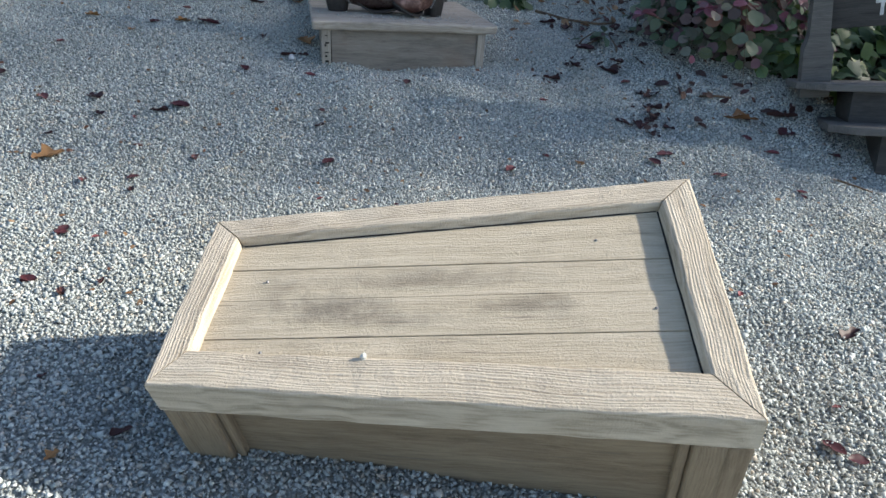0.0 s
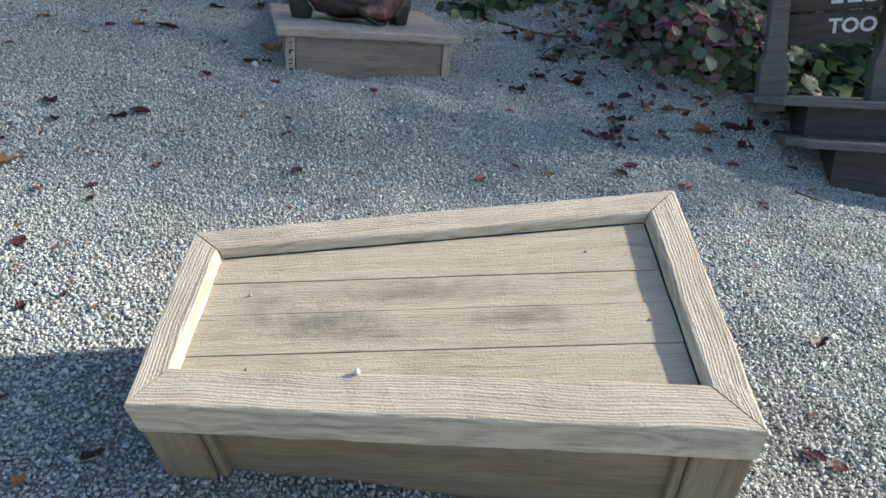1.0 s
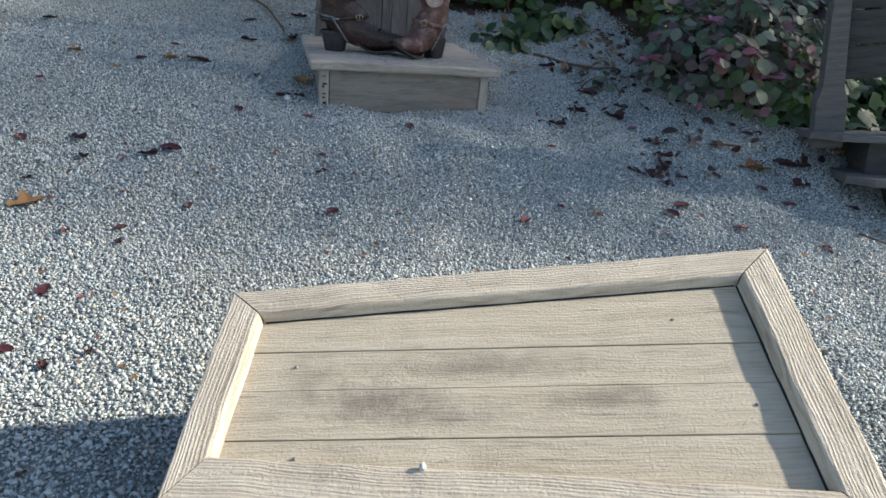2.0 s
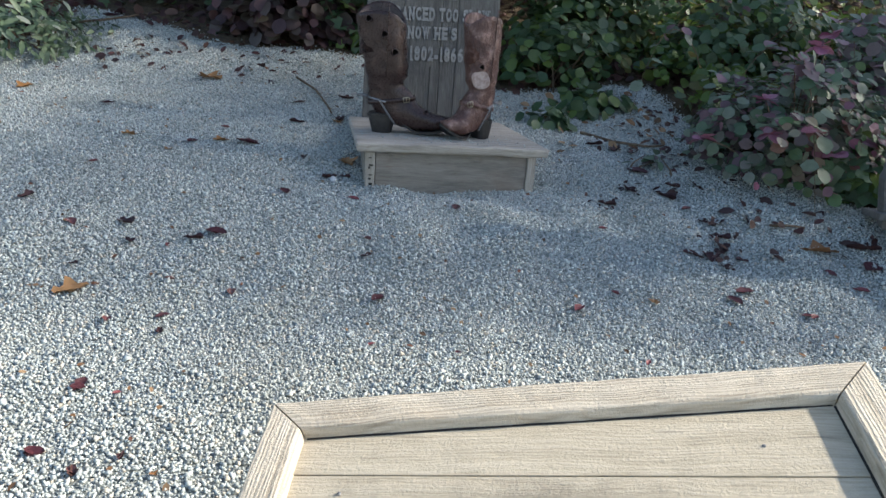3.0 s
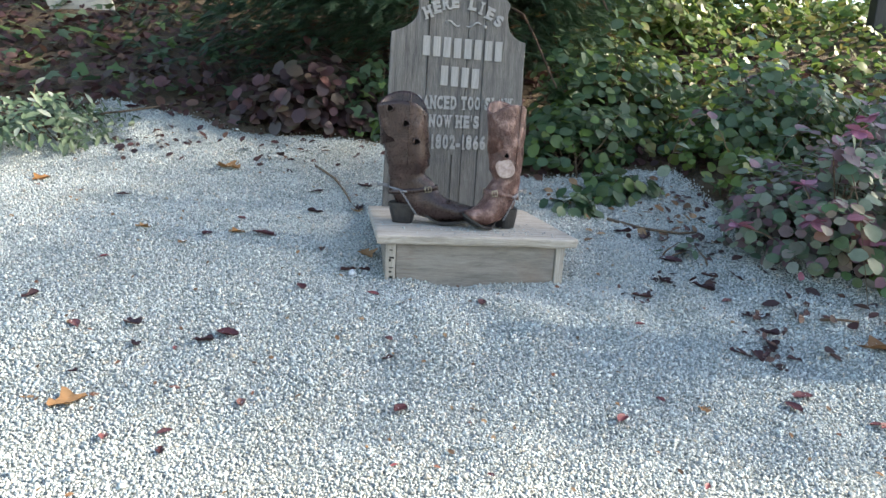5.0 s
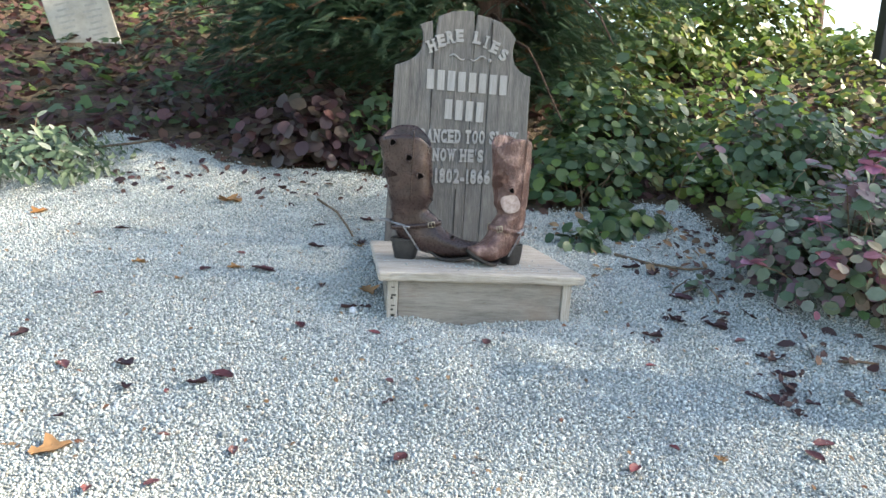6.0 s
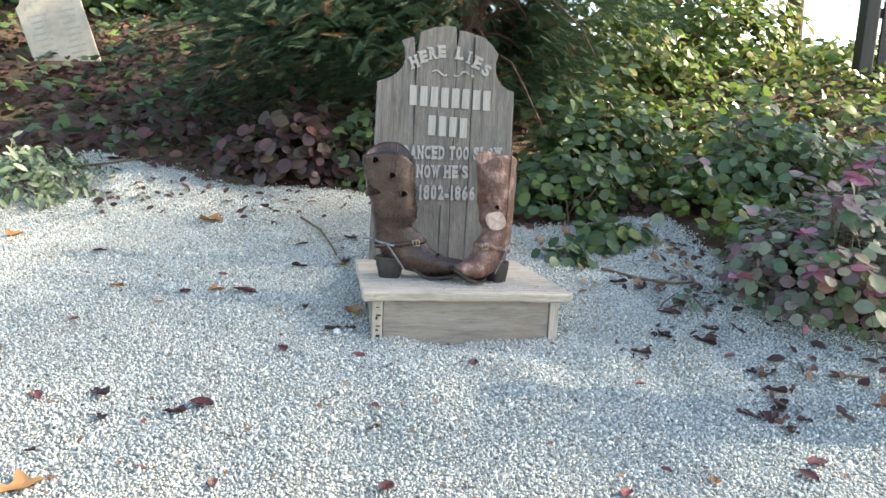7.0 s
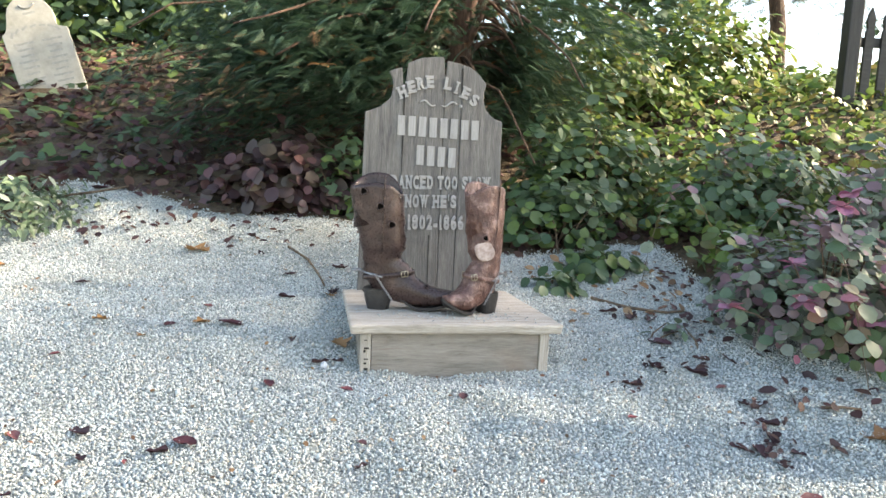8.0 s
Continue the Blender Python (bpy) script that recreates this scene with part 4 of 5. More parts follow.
def boot(name, m, seed, leather, label, holes, worn, cant, scallop, lean, foot):
    b0 = thing(name, m, label, "boot", "cowboy boots")
    part("upper", boot_body(seed, cant, scallop, lean, foot), leather, b0)
    # sole
    bm = bmesh.new()
    rows = []
    for k in range(22):
        x = -0.006 + 0.292 * k / 21
        half = 0.036 if x < 0.05 else (0.027 + 0.0165 * math.exp(-((x - 0.175) / 0.05) ** 2)) if x < 0.19 else 0.0425 * max(0.12, 1 - ((x - 0.185) / 0.104) ** 2)
        if x < 0.03:
            half = 0.036 * math.sqrt(max(0.15, 1 - ((0.03 - x) / 0.037) ** 2))
        z = sole_path(x)
        fx = min(x, 0.09) + max(0.0, x - 0.09) * foot
        rows.append([bm.verts.new((fx, s * half, z + h)) for s, h in ((-1, 0), (1, 0), (1, 0.008), (-1, 0.008))])
    for r0, r1 in zip(rows, rows[1:]):
        for k in range(4):
            bm.faces.new((r0[k], r0[(k + 1) % 4], r1[(k + 1) % 4], r1[k]))
    bm.faces.new(rows[0][::-1])
    bm.faces.new(rows[-1])
    bmesh.ops.recalc_face_normals(bm, faces=bm.faces[:])
    part("sole", bm, M_SOLE, b0, "black sole")
    # stacked heel, under-slung
    bm = bmesh.new()
    lev = []
    for z, x0, x1, w in ((0.0, 0.008, 0.068, 0.030), (0.02, 0.003, 0.072, 0.032), (0.04, -0.002, 0.078, 0.033), (0.062, -0.003, 0.082, 0.033)):
        lev.append([bm.verts.new(((x0 + x1) / 2 + (x1 - x0) / 2 * math.copysign(abs(math.cos(t)) ** 0.6, math.cos(t)), w * math.copysign(abs(math.sin(t)) ** 0.75, math.sin(t)), z))
                    for t in [2 * math.pi * k / 18 for k in range(18)]])
    for r0, r1 in zip(lev, lev[1:]):
        for k in range(18):
            bm.faces.new((r0[k], r0[(k + 1) % 18], r1[(k + 1) % 18], r1[k]))
    bm.faces.new(lev[0][::-1])
    bm.faces.new(lev[-1])
    part("heel", bm, M_SOLE, b0, "black stacked heel")
    # spur strap round the instep
    bm = bmesh.new()
    bands = []
    for k in range(36):
        t = 2 * math.pi * k / 36
        q = ring(0.064, 0.104, radians(9), 0.0705, 0.0405, 36)[k]
        up = Vector((-math.sin(radians(9)), 0, math.cos(radians(9))))
        o = Vector((math.cos(t), math.sin(t), 0)) * 0.003
        bands.append([bm.verts.new(q - up * 0.007), bm.verts.new(q - up * 0.006 + o), bm.verts.new(q + up * 0.006 + o), bm.verts.new(q + up * 0.007)])
    for k in range(36):
        r0, r1 = bands[k], bands[(k + 1) % 36]
        for h in range(3):
            bm.faces.new((r0[h], r1[h], r1[h + 1], r0[h + 1]))
    for f in bm.faces:
        f.smooth = True
    strap = part("strap", bm, leather, b0, "dark leather spur strap")
    for tb in (-55, 42):
        t = radians(tb)
        q = Vector((0.064 + 0.0745 * math.copysign(abs(math.cos(t)) ** 0.87, math.cos(t)), 0.0445 * math.copysign(abs(math.sin(t)) ** 0.87, math.sin(t)), 0.104 + 0.012 * math.cos(t)))
        nrm = Vector((0.5 * math.cos(t), math.sin(t), 0)).normalized()
        fm = frame_x(q, q + Vector((-nrm.y, nrm.x, 0.25 * math.cos(t))), up=nrm)
        sq = [(-0.009, -0.008, 0), (0.009, -0.008, 0), (0.009, 0.008, 0), (-0.009, 0.008, 0), (-0.009, -0.008, 0)]
        bars = [tube([sq[i], sq[i + 1]], [0.0016, 0.0016], 6) for i in range(4)] + [tube([(0, -0.008, 0.001), (0, 0.008, 0.001)], [0.0012, 0.0012], 6)]
        part("buckle", merge(*bars), M_METAL, strap, "small square brass buckle", fm)
    # spur: yoke, shank and rowel
    yoke = [(0.062 + 0.066 * math.cos(radians(a)), 0.041 * math.sin(radians(a)), 0.098 - 0.012 * math.cos(radians(a))) for a in range(100, 261, 10)]
    spur = part("spur", merge(tube(yoke, [0.0045] * len(yoke), 8), tube([(-0.004, 0, 0.110), (-0.022, 0, 0.114), (-0.040, 0, 0.112)], [0.006, 0.0045, 0.0035], 8)), M_STEEL, b0, "grey metal spur")
    star = []
    for k in range(16):
        r = 0.013 if k % 2 == 0 else 0.007
        star.append((r * math.cos(k * math.pi / 8), r * math.sin(k * math.pi / 8)))
    part("rowel", prism(star, -0.0015, 0.0015, 0), M_STEEL, spur, "toothed spur rowel", pose(-0.048, 0, 0.112, 90, 0, 0))
    # twisted chain under the arch
    for s in (-1, 1):
        for ph_ in (0, math.pi):
            pts = []
            for k in range(25):
                u = k / 24
                base = Vector((0.030 + 0.050 * u, s * (0.046 - 0.006 * u), 0.108 - 0.078 * u))
                pts.append(base + Vector((0.0026 * math.cos(u * 22 + ph_), 0.0022 * math.sin(u * 22 + ph_), 0)))
            part("chain", tube(pts, [0.0014] * 25, 5), M_STEEL, spur, "twisted spur chain")
    # bullet holes: a raised torn rim round a solid plug, black for a cavity's shade
    for hx, hy, hz, nx, ny, nz, r in holes:
        nrm = Vector((nx, ny, nz)).normalized()
        at = Vector((hx, hy, hz)) + nrm * 0.0055
        hm = frame_x(at, at + nrm.orthogonal(), up=nrm)
        rim = []
        for k in range(14):
            t = 2 * math.pi * k / 14
            rr = r * (1 + 0.14 * math.sin(3 * t + seed))
            rim.append((rr * math.cos(t), rr * math.sin(t), 0.001))
        rim.append(rim[0])
        hole = part("bullet_hole", tube(rim, [0.0022] * 15, 6), leather, b0, "torn bullet hole", hm)
        pit = prism([(r * 0.95 * math.cos(2 * math.pi * k / 12), r * 0.95 * math.sin(2 * math.pi * k / 12)) for k in range(12)], -0.010, 0.0022, 0)
        part("pit", pit, M_PIT, hole, "black plug for the shade inside the hole")
    # stitched side seam and pull strap
    for s in (-1, 1):
        pts = [(0.050 - 0.002 * k / 8, s * (0.0565 - 0.0095 * (k / 8) ** 1.3), 0.400 - 0.22 * k / 8) for k in range(9)]
        part("side_seam", tube(pts, [0.0020] * 9, 6), leather, b0)
    if worn:
        pts = []
        for k in range(18):
            t = 2 * math.pi * k / 18
            pts.append((0.033 * math.cos(t) * (1 + 0.14 * math.sin(2 * t)), 0.030 * math.sin(t)))
        bm = prism(pts, -0.012, 0.0015, 0)
        bmesh.ops.bevel(bm, geom=[e for e in bm.edges if abs(e.verts[0].co.z - e.verts[1].co.z) < 1e-6 and e.verts[0].co.z > 0], offset=0.003, segments=2, affect="EDGES")
        q, nrm = Vector(worn[:3]), Vector(worn[3:]).normalized()
        part("worn_patch", bm, M_PATCH, b0, "pale bare worn patch", frame_x(q, q + nrm.orthogonal(), up=nrm))
    return b0


boot("cowboy_boot", pose(-0.246, 0.222, 0.138, 0, 0, -10) @ Matrix.Diagonal((1.08, 1, 1, 1)), 1.0, M_BOOT, "dark brown bronzed cowboy boot with spur, toe pointing sideways",
     [(-0.004, -0.0500, 0.350, -0.3, -1, 0, 0.0095), (0.040, -0.0560, 0.308, 0.0, -1, 0, 0.0095), (0.070, -0.0510, 0.256, 0.3, -1, 0, 0.0095), (0.170, -0.022, 0.070, 0.1, -0.6, 0.8, 0.006)], None, 0.014, 0.013, 0.024, 1.0)
boot("cowboy_boot", pose(0.142, 0.180, 0.138, 0, 0, 203) @ Matrix.Diagonal((0.82, 0.98, 1, 1)), 5.0, M_BOOT_WORN, "reddish brown bronzed cowboy boot with a pale worn shin",
     [(0.093, 0.044, 0.230, 0.48, 0.87, 0, 0.0085), (0.112, 0.020, 0.074, 0.4, 0.6, 0.8, 0.006)], (0.090, 0.042, 0.190, 0.48, 0.87, 0.0), -0.004, 0.009, -0.022, 0.72)


# ---------------------------------------------------------------- white tombstone up the bank
TX, TY = -2.09, 3.0
tomb = thing("tombstone", pose(TX + 0.08, TY, 0.865, -6, -17, 10), "leaning white tombstone with faded unreadable lettering among leaves", "gravestone")
prof = [(-0.185, -0.2), (0.185, -0.2), (0.185, 0.42)]
prof += [(0.150 - 0.03 * math.sin(a), 0.42 + 0.05 * (1 - math.cos(a))) for a in (0.6, 1.2)]
prof += [(0.135 * math.cos(a), 0.50 + 0.145 * math.sin(a)) for a in [math.pi * k / 10 for k in range(11)]]
prof += [(-0.120 - 0.03 * k, 0.47 - 0.025 * k) for k in (1, 2)]
prof.append((-0.185, 0.42))
bm = prism([(x, z) for x, z in prof], -0.035, 0.035, 0.006)
part("slab", bm, M_WHITE, tomb, m=Matrix.Rotation(radians(90), 4, "X"))
for row in range(9):
    z = 0.36 - 0.037 * row
    for s in (-1, 1):
        bm = board(0.115 - 0.02 * ((row * 7) % 3), 0.013, 0.004, 0.001)
        part("inscription_bar", bm, M_INK, tomb, "faded line of lettering", pose(s * 0.082, -0.0336, z, 90, 0, 0))
for k in range(7):
    a = radians(150 - 20 * k)
    bm = board(0.036, 0.016, 0.004, 0.001)
    part("inscription_bar", bm, M_INK, tomb, "faded line of lettering", Matrix.Translation((0.15 * math.cos(a), -0.0336, 0.38 + 0.075 * math.sin(a))) @ Matrix.Rotation(radians(90), 4, "X") @ Matrix.Rotation(a - math.pi / 2, 4, "Z"))
part("inscription_bar", board(0.07, 0.014, 0.004, 0.001), M_INK, tomb, "faded line of lettering", pose(0, -0.0336, 0.535, 90, 0, 0))
ringlet = [(0.04 * math.cos(a), 0.04 * math.sin(a) * 0.6, 0) for a in [math.pi + math.pi * k / 10 for k in range(11)]]
part("carved_wreath", tube(ringlet, [0.008] * 11, 6), M_INK, tomb, m=pose(0, -0.034, 0.59, 90, 0, 0))

# ---------------------------------------------------------------- stepped grave beside
STEP = pose(1.188, -0.724, 0.0, -9, -6, -29)
steps = thing("stepped_grave", STEP, "dark stained wooden stepped grave base sunk in gravel beside the planting", "grave base")


def mitred(lx0, lx1, d0, d1, t, cut, seed):
    """A slab whose front corner is cut off at a slant."""
    bm = prism([(lx0 + cut, d0), (lx1, d0), (lx1, d1), (lx0, d1), (lx0, d0 + cut * 0.9)], -t / 2, t / 2, 0.004)
    return roughen(bm, 0.0015, 12, seed)


part("lower_slab", mitred(-0.115, 1.0, -0.03, 0.30, 0.022, 0.06, 3), M_STEPTOP, steps, m=pose(0, 0, 0.020))
part("lower_riser", board(1.0, 0.02, 0.24, 0.002), M_DARKWOOD, steps, m=pose(0.515, 0.012, -0.111))
part("lower_end", board(0.25, 0.02, 0.24, 0.002), M_DARKWOOD, steps, m=pose(0.025, 0.148, -0.111, 0, 0, 90))
part("upper_riser", board(1.0, 0.02, 0.085, 0.002), M_DARKWOOD, steps, m=pose(0.445, 0.097, 0.0735))
part("upper_end", board(0.19, 0.02, 0.085, 0.002), M_DARKWOOD, steps, m=pose(-0.045, 0.203, 0.0735, 0, 0, 90))
part("upper_slab", mitred(-0.20, 1.0, 0.06, 0.33, 0.020, 0.07, 6), M_STEPTOP, steps, m=pose(0, 0, 0.127))

sign = thing("signboard", pose(1.188, -0.724, 0, 0, 0, -29) @ pose(0.0, 0.20, 0.095, 0, -11, 0), "dark grey wooden grave board with white brushed lettering", "sign board")
for x in (-0.150, 0.155):
    pts = [(-0.040, -0.02), (0.040, -0.02), (0.040, 0.120), (0.022, 0.155), (0.020, 0.60), (-0.020, 0.60), (-0.022, 0.155), (-0.040, 0.120)]
    part("support", prism(pts, -0.035, 0.035, 0.005), M_STEPTOP, sign, m=pose(x, 0.02, 0, 90, 0, 0))
zs = [0.168, 0.262, 0.356, 0.450]
for k in range(3):
    w = 0.235 + 0.008 * ((k * 5) % 3)
    pts = [(-0.13, zs[k] + 0.003), (w - 0.14, zs[k] + 0.003), (w - 0.128, zs[k] + 0.03), (w - 0.136, zs[k] + 0.055), (w - 0.126, zs[k + 1] - 0.003), (-0.13, zs[k + 1] - 0.003)]
    part("plank", prism(pts, -0.011, 0.011, 0.003), M_DARKWOOD, sign, m=pose(0, 0.02, 0, 90, 0, 0))
ob = part("lettering", word("TOO", 0.056, 0.0012, 0.001), M_CHALK, sign, "white brushed lettering", pose(0.048, 0.008, 0.202, 90, 0, 0))
for x, w in ((0.00, 0.030), (0.045, 0.036), (0.085, 0.026)):
    part("lettering_bar", board(w, 0.034, 0.003, 0.001), M_CHALK, sign, "white bar of unreadable lettering", pose(x, 0.008, 0.300, 90, 0, 0))

# ---------------------------------------------------------------- picket fence
FX, FY, FZ = 3.02, 2.30, 0.93
fence = thing("picket_fence", pose(FX, FY, FZ, 0, 0, -8), "black painted picket fence with a stout post on the bank", "fence")
part("post", board(1.7, 0.090, 0.090, 0.008, 0.002, 8, 2), M_FENCE, fence, m=frame_x((0.0, 0, 0.75), (0.0, 0, 2), up=(0, -1, 0)))
for k in range(12):
    x = 0.135 + 0.112 * k
    pts = [(-0.030, -0.12), (0.030, -0.12), (0.030, 0.62), (0.018, 0.645), (0.030, 0.69), (0.020, 0.73), (0.0, 0.78), (-0.020, 0.73), (-0.030, 0.69), (-0.018, 0.645), (-0.030, 0.62)]
    part("picket", prism(pts, -0.010, 0.010, 0.002), M_FENCE, fence, m=pose(x, 0.02, 0, 90, 0, 0))
for z in (0.12, 0.56):
    part("rail", board(1.5, 0.035, 0.06, 0.003), M_FENCE, fence, m=pose(0.75, 0.05, z))


# ---------------------------------------------------------------- trees
def limb(start, end, sag, n=9):
    a, b4 = Vector(start), Vector(end)
    out = []
    for k in range(n):
        u = k / (n - 1)
        q = a.lerp(b4, u)
        q.z += sag * 4 * u * (1 - u)
        q += Vector(noise.noise_vector(q * 3)) * 0.12 * math.sin(math.pi * u)
        out.append(q)
    return out


def needle_spray():
    """A flat drooping twig with two rows of needles, one unit long."""
    v, f = [], []
    for k in range(10):
        x = 0.06 + 0.097 * k
        ln = 0.26 * math.sin(math.pi * min(1, (k + 2) / 10.8)) + 0.05
        z = -0.28 * x * x
        for s in (-1, 1):
            i = len(v)
            v += [(x - 0.034, 0, z), (x + 0.032, 0, z), (x + 0.75 * ln + 0.014, s * ln, z - 0.07), (x + 0.72 * ln - 0.010, s * ln * 0.97, z - 0.08)]
            f.append((i, i + 1, i + 2, i + 3) if s > 0 else (i + 1, i, i + 3, i + 2))
    i = len(v)
    v += [(0, -0.012, 0), (0.5, -0.01, -0.07), (0.5, 0.01, -0.07), (0, 0.012, 0), (1.0, -0.004, -0.28), (1.0, 0.004, -0.28)]
    f += [(i, i + 1, i + 2, i + 3), (i + 1, i + 4, i + 5, i + 2)]
    return np.array(v), np.array(f)


SPRAY = needle_spray()


def conifer(name, base, label, trunk_pts, trunk_r, limbs, sprays, size, dry=0.0, seed=3):
    r2 = np.random.default_rng(seed)
    tree = thing(name, Matrix.Translation(base), label, "tree")
    part("trunk", tube(trunk_pts, trunk_r, 12), M_BARK, tree)
    pos, out, down = [], [], []
    for (s, e, sag, rad, weight) in limbs:
        pts = limb(s, e, sag)
        part("limb", tube(pts, [rad * (1 - 0.85 * k / 8) + 0.002 for k in range(9)], 7), M_BARK, tree)
        for _ in range(int(sprays * weight)):
            u = r2.uniform(0.28, 1.05) ** 0.8
            k = min(7, int(u * 8))
            q = pts[k].lerp(pts[k + 1], min(1.3, u * 8 - k))
            d = (pts[k + 1] - pts[k]).normalized()
            side = Vector((-d.y, d.x, 0)).normalized() * r2.normal(0, 0.15 + 0.10 * u)
            q = q + side + Vector((0, 0, r2.normal(-0.06, 0.07) - abs(side.length) * 0.35))
            if name == "yew_tree" and q.y < -0.75 and q.z < 1.25 and abs(q.x) < 1.0 and q.x > -0.35:
                continue
            if name == "yew_tree" and abs(q.x - 0.03) < 0.20 and q.y < 0.02 and q.z > 0.36 and q.z < 1.3 and r2.uniform() < 0.9:
                continue
            pos.append(q)
            w = d * 0.7 + side.normalized() * r2.uniform(0.1, 1.0) + Vector((r2.normal(0, .25), r2.normal(0, .25), -0.35 + r2.normal(0, 0.25)))
            out.append(w.normalized())
    pos, out = np.array(pos), np.array(out)
    up = np.column_stack([r2.normal(0, 0.35, len(pos)), r2.normal(0, 0.35, len(pos)), np.ones(len(pos))])
    frames = facing(up, out)
    sz = size * r2.uniform(0.6, 1.25, len(pos))
    # nothing hangs down in front of the headboard
    over = inside(pos[:, 0] + base[0], pos[:, 1] + base[1], GRAVEL_EDGE)
    keep = ((pos[:, 1] > -1.25) | (pos[:, 2] > 0.72)) & ~(over & (pos[:, 2] < 0.25))
    pos, frames, sz = pos[keep], frames[keep], sz[keep]
    dryness = r2.uniform(size=len(pos)) < dry
    part("crown", scatter("crown", *SPRAY, pos[~dryness], frames[~dryness], sz[~dryness], M_NEEDLE), M_NEEDLE, tree, "drooping dark green needles")
    if dryness.any():
        part("dry_sprays", scatter("dry_sprays", *SPRAY, pos[dryness], frames[dryness], sz[dryness], M_NEEDLE_DRY), M_NEEDLE_DRY, tree, "dead brown hanging sprays")
    return tree


# yew behind the headboard; its boughs sweep low and reach out over the bank
yb = (0.36, 2.05, 0.62)
limbs = []
for k in range(58):
    a = -0.35 + 2 * math.pi * k / 31 + rng.normal(0, 0.12)
    h = 0.42 + 0.75 * rng.uniform()
    reach = rng.uniform(0.75, 1.45) * (0.42 if math.cos(a) > 0.25 else 1.0)
    e = (reach * math.cos(a) * 1.25, reach * math.sin(a) * 0.95, h - 0.20 - 0.42 * rng.uniform())
    limbs.append(((0.03 * math.cos(a), 0.03 * math.sin(a), h), e, 0.10, 0.010, 1.0))
# low boughs to the left, sweeping over the purple bush
for e, w in (((-0.75, -0.62, 0.35), 1.3), ((-1.05, -0.35, 0.36), 1.3), ((-0.45, -0.70, 0.28), 1.2), ((-1.35, -0.1, 0.42), 1.2), ((-0.95, -0.6, 0.62), 1.2), ((-0.3, -0.72, 0.62), 1.0),
             ((1.05, -0.15, 0.75), 0.9), ((-1.15, 0.35, 0.5), 1.0), ((-0.7, 0.2, 0.35), 1.0), ((-1.5, 0.45, 0.8), 1.0), ((0.15, -0.7, 0.85), 0.7)):
    limbs.append(((0, 0, 0.75), e, 0.16, 0.012, w * 2.2))
# fork of bare limbs seen over the headboard
for e, r in (((0.26, -0.12, 1.05), 0.030), ((-0.24, -0.10, 1.00), 0.022), ((0.42, -0.05, 0.80), 0.016)):
    limbs.append(((0.0, -0.02, 0.48), e, 0.0, r, 0.12))
# upper whorls of the crown, out of view, added to shade the left bank
for k in range(26):
    a = 2.4 * k
    h = 1.35 + 0.042 * k
    reach = 1.45 - 0.024 * k
    limbs.append(((0.03, 0, h), (reach * math.cos(a), 0.25 + reach * math.sin(a), h - 0.30), 0.10, 0.012, 0.8))
conifer("yew_tree", yb, "dark green spreading yew tree with low drooping boughs", [(0, -0.02, -0.3), (-0.01, -0.02, 0.3), (0.01, 0.0, 0.7), (0.06, 0.02, 1.3), (0.05, 0, 2.0), (0.1, 0, 3.0)],
        [0.10, 0.085, 0.075, 0.07, 0.055, 0.02], limbs, 165, 0.090, 0.025)
# fork seen over the headboard
limbs2 = []
for k in range(26):
    a = 2 * math.pi * k / 13
    h = 1.2 + 0.13 * k
    limbs2.append(((0, 0, h), (0.95 * math.cos(a), 0.95 * math.sin(a), h - 0.45), 0.08, 0.02, 1.0))
conifer("conifer", (4.35, 5.0, 1.65), "far conifer with a reddish trunk and hanging branches", [(0, 0, -0.2), (0.02, 0, 0.5), (-0.12, 0, 1.2), (-0.2, 0, 3.5)], [0.14, 0.08, 0.07, 0.03],
        limbs2, 34, 0.26, 0.0, 9)


# unseen broadleaf tree added on the sunny side; its open crown dapples the grave
r3 = np.random.default_rng(31)
shade = thing("added_shade_tree", pose(7.25, 1.0, 0.8), "unseen open-crowned tree added to shade the grave", "tree")
part("trunk", tube([(0, 0, -0.3), (0.05, -0.1, 1.6), (0.0, -0.3, 3.0), (-0.2, -0.7, 4.2)], [0.16, 0.13, 0.10, 0.04], 12), M_BARK, shade)
n = 2750
d = r3.normal(size=(n, 3))
d /= np.linalg.norm(d, axis=1)[:, None]
lump = np.array([noise.noise(Vector(q) * 2.2) for q in d])
pos = d * ((0.95 + 0.12 * lump) * r3.uniform(0.05, 1, n) ** 0.5)[:, None] * np.array([0.9, 1.50, 1.42]) + np.array([-0.75, -1.14, 3.30])
for k in range(9):
    e = Vector(pos[k * 300].tolist())
    s0 = Vector((0.02, -0.2, 2.3 + 0.12 * k))
    part("limb", tube([s0, s0.lerp(e, 0.5) + Vector((0, 0, 0.12)), e], [0.04, 0.025, 0.008], 7), M_BARK, shade)
part("crown", scatter("crown", *ROUND_LEAF, pos, facing(r3.normal(size=(n, 3)) + np.array([0.3, 0, 0.8])), 0.10 * r3.uniform(0.7, 1.2, n), M_LEAF_SUNNY), M_LEAF_SUNNY, shade, "green leafy crown placed to filter the sun")


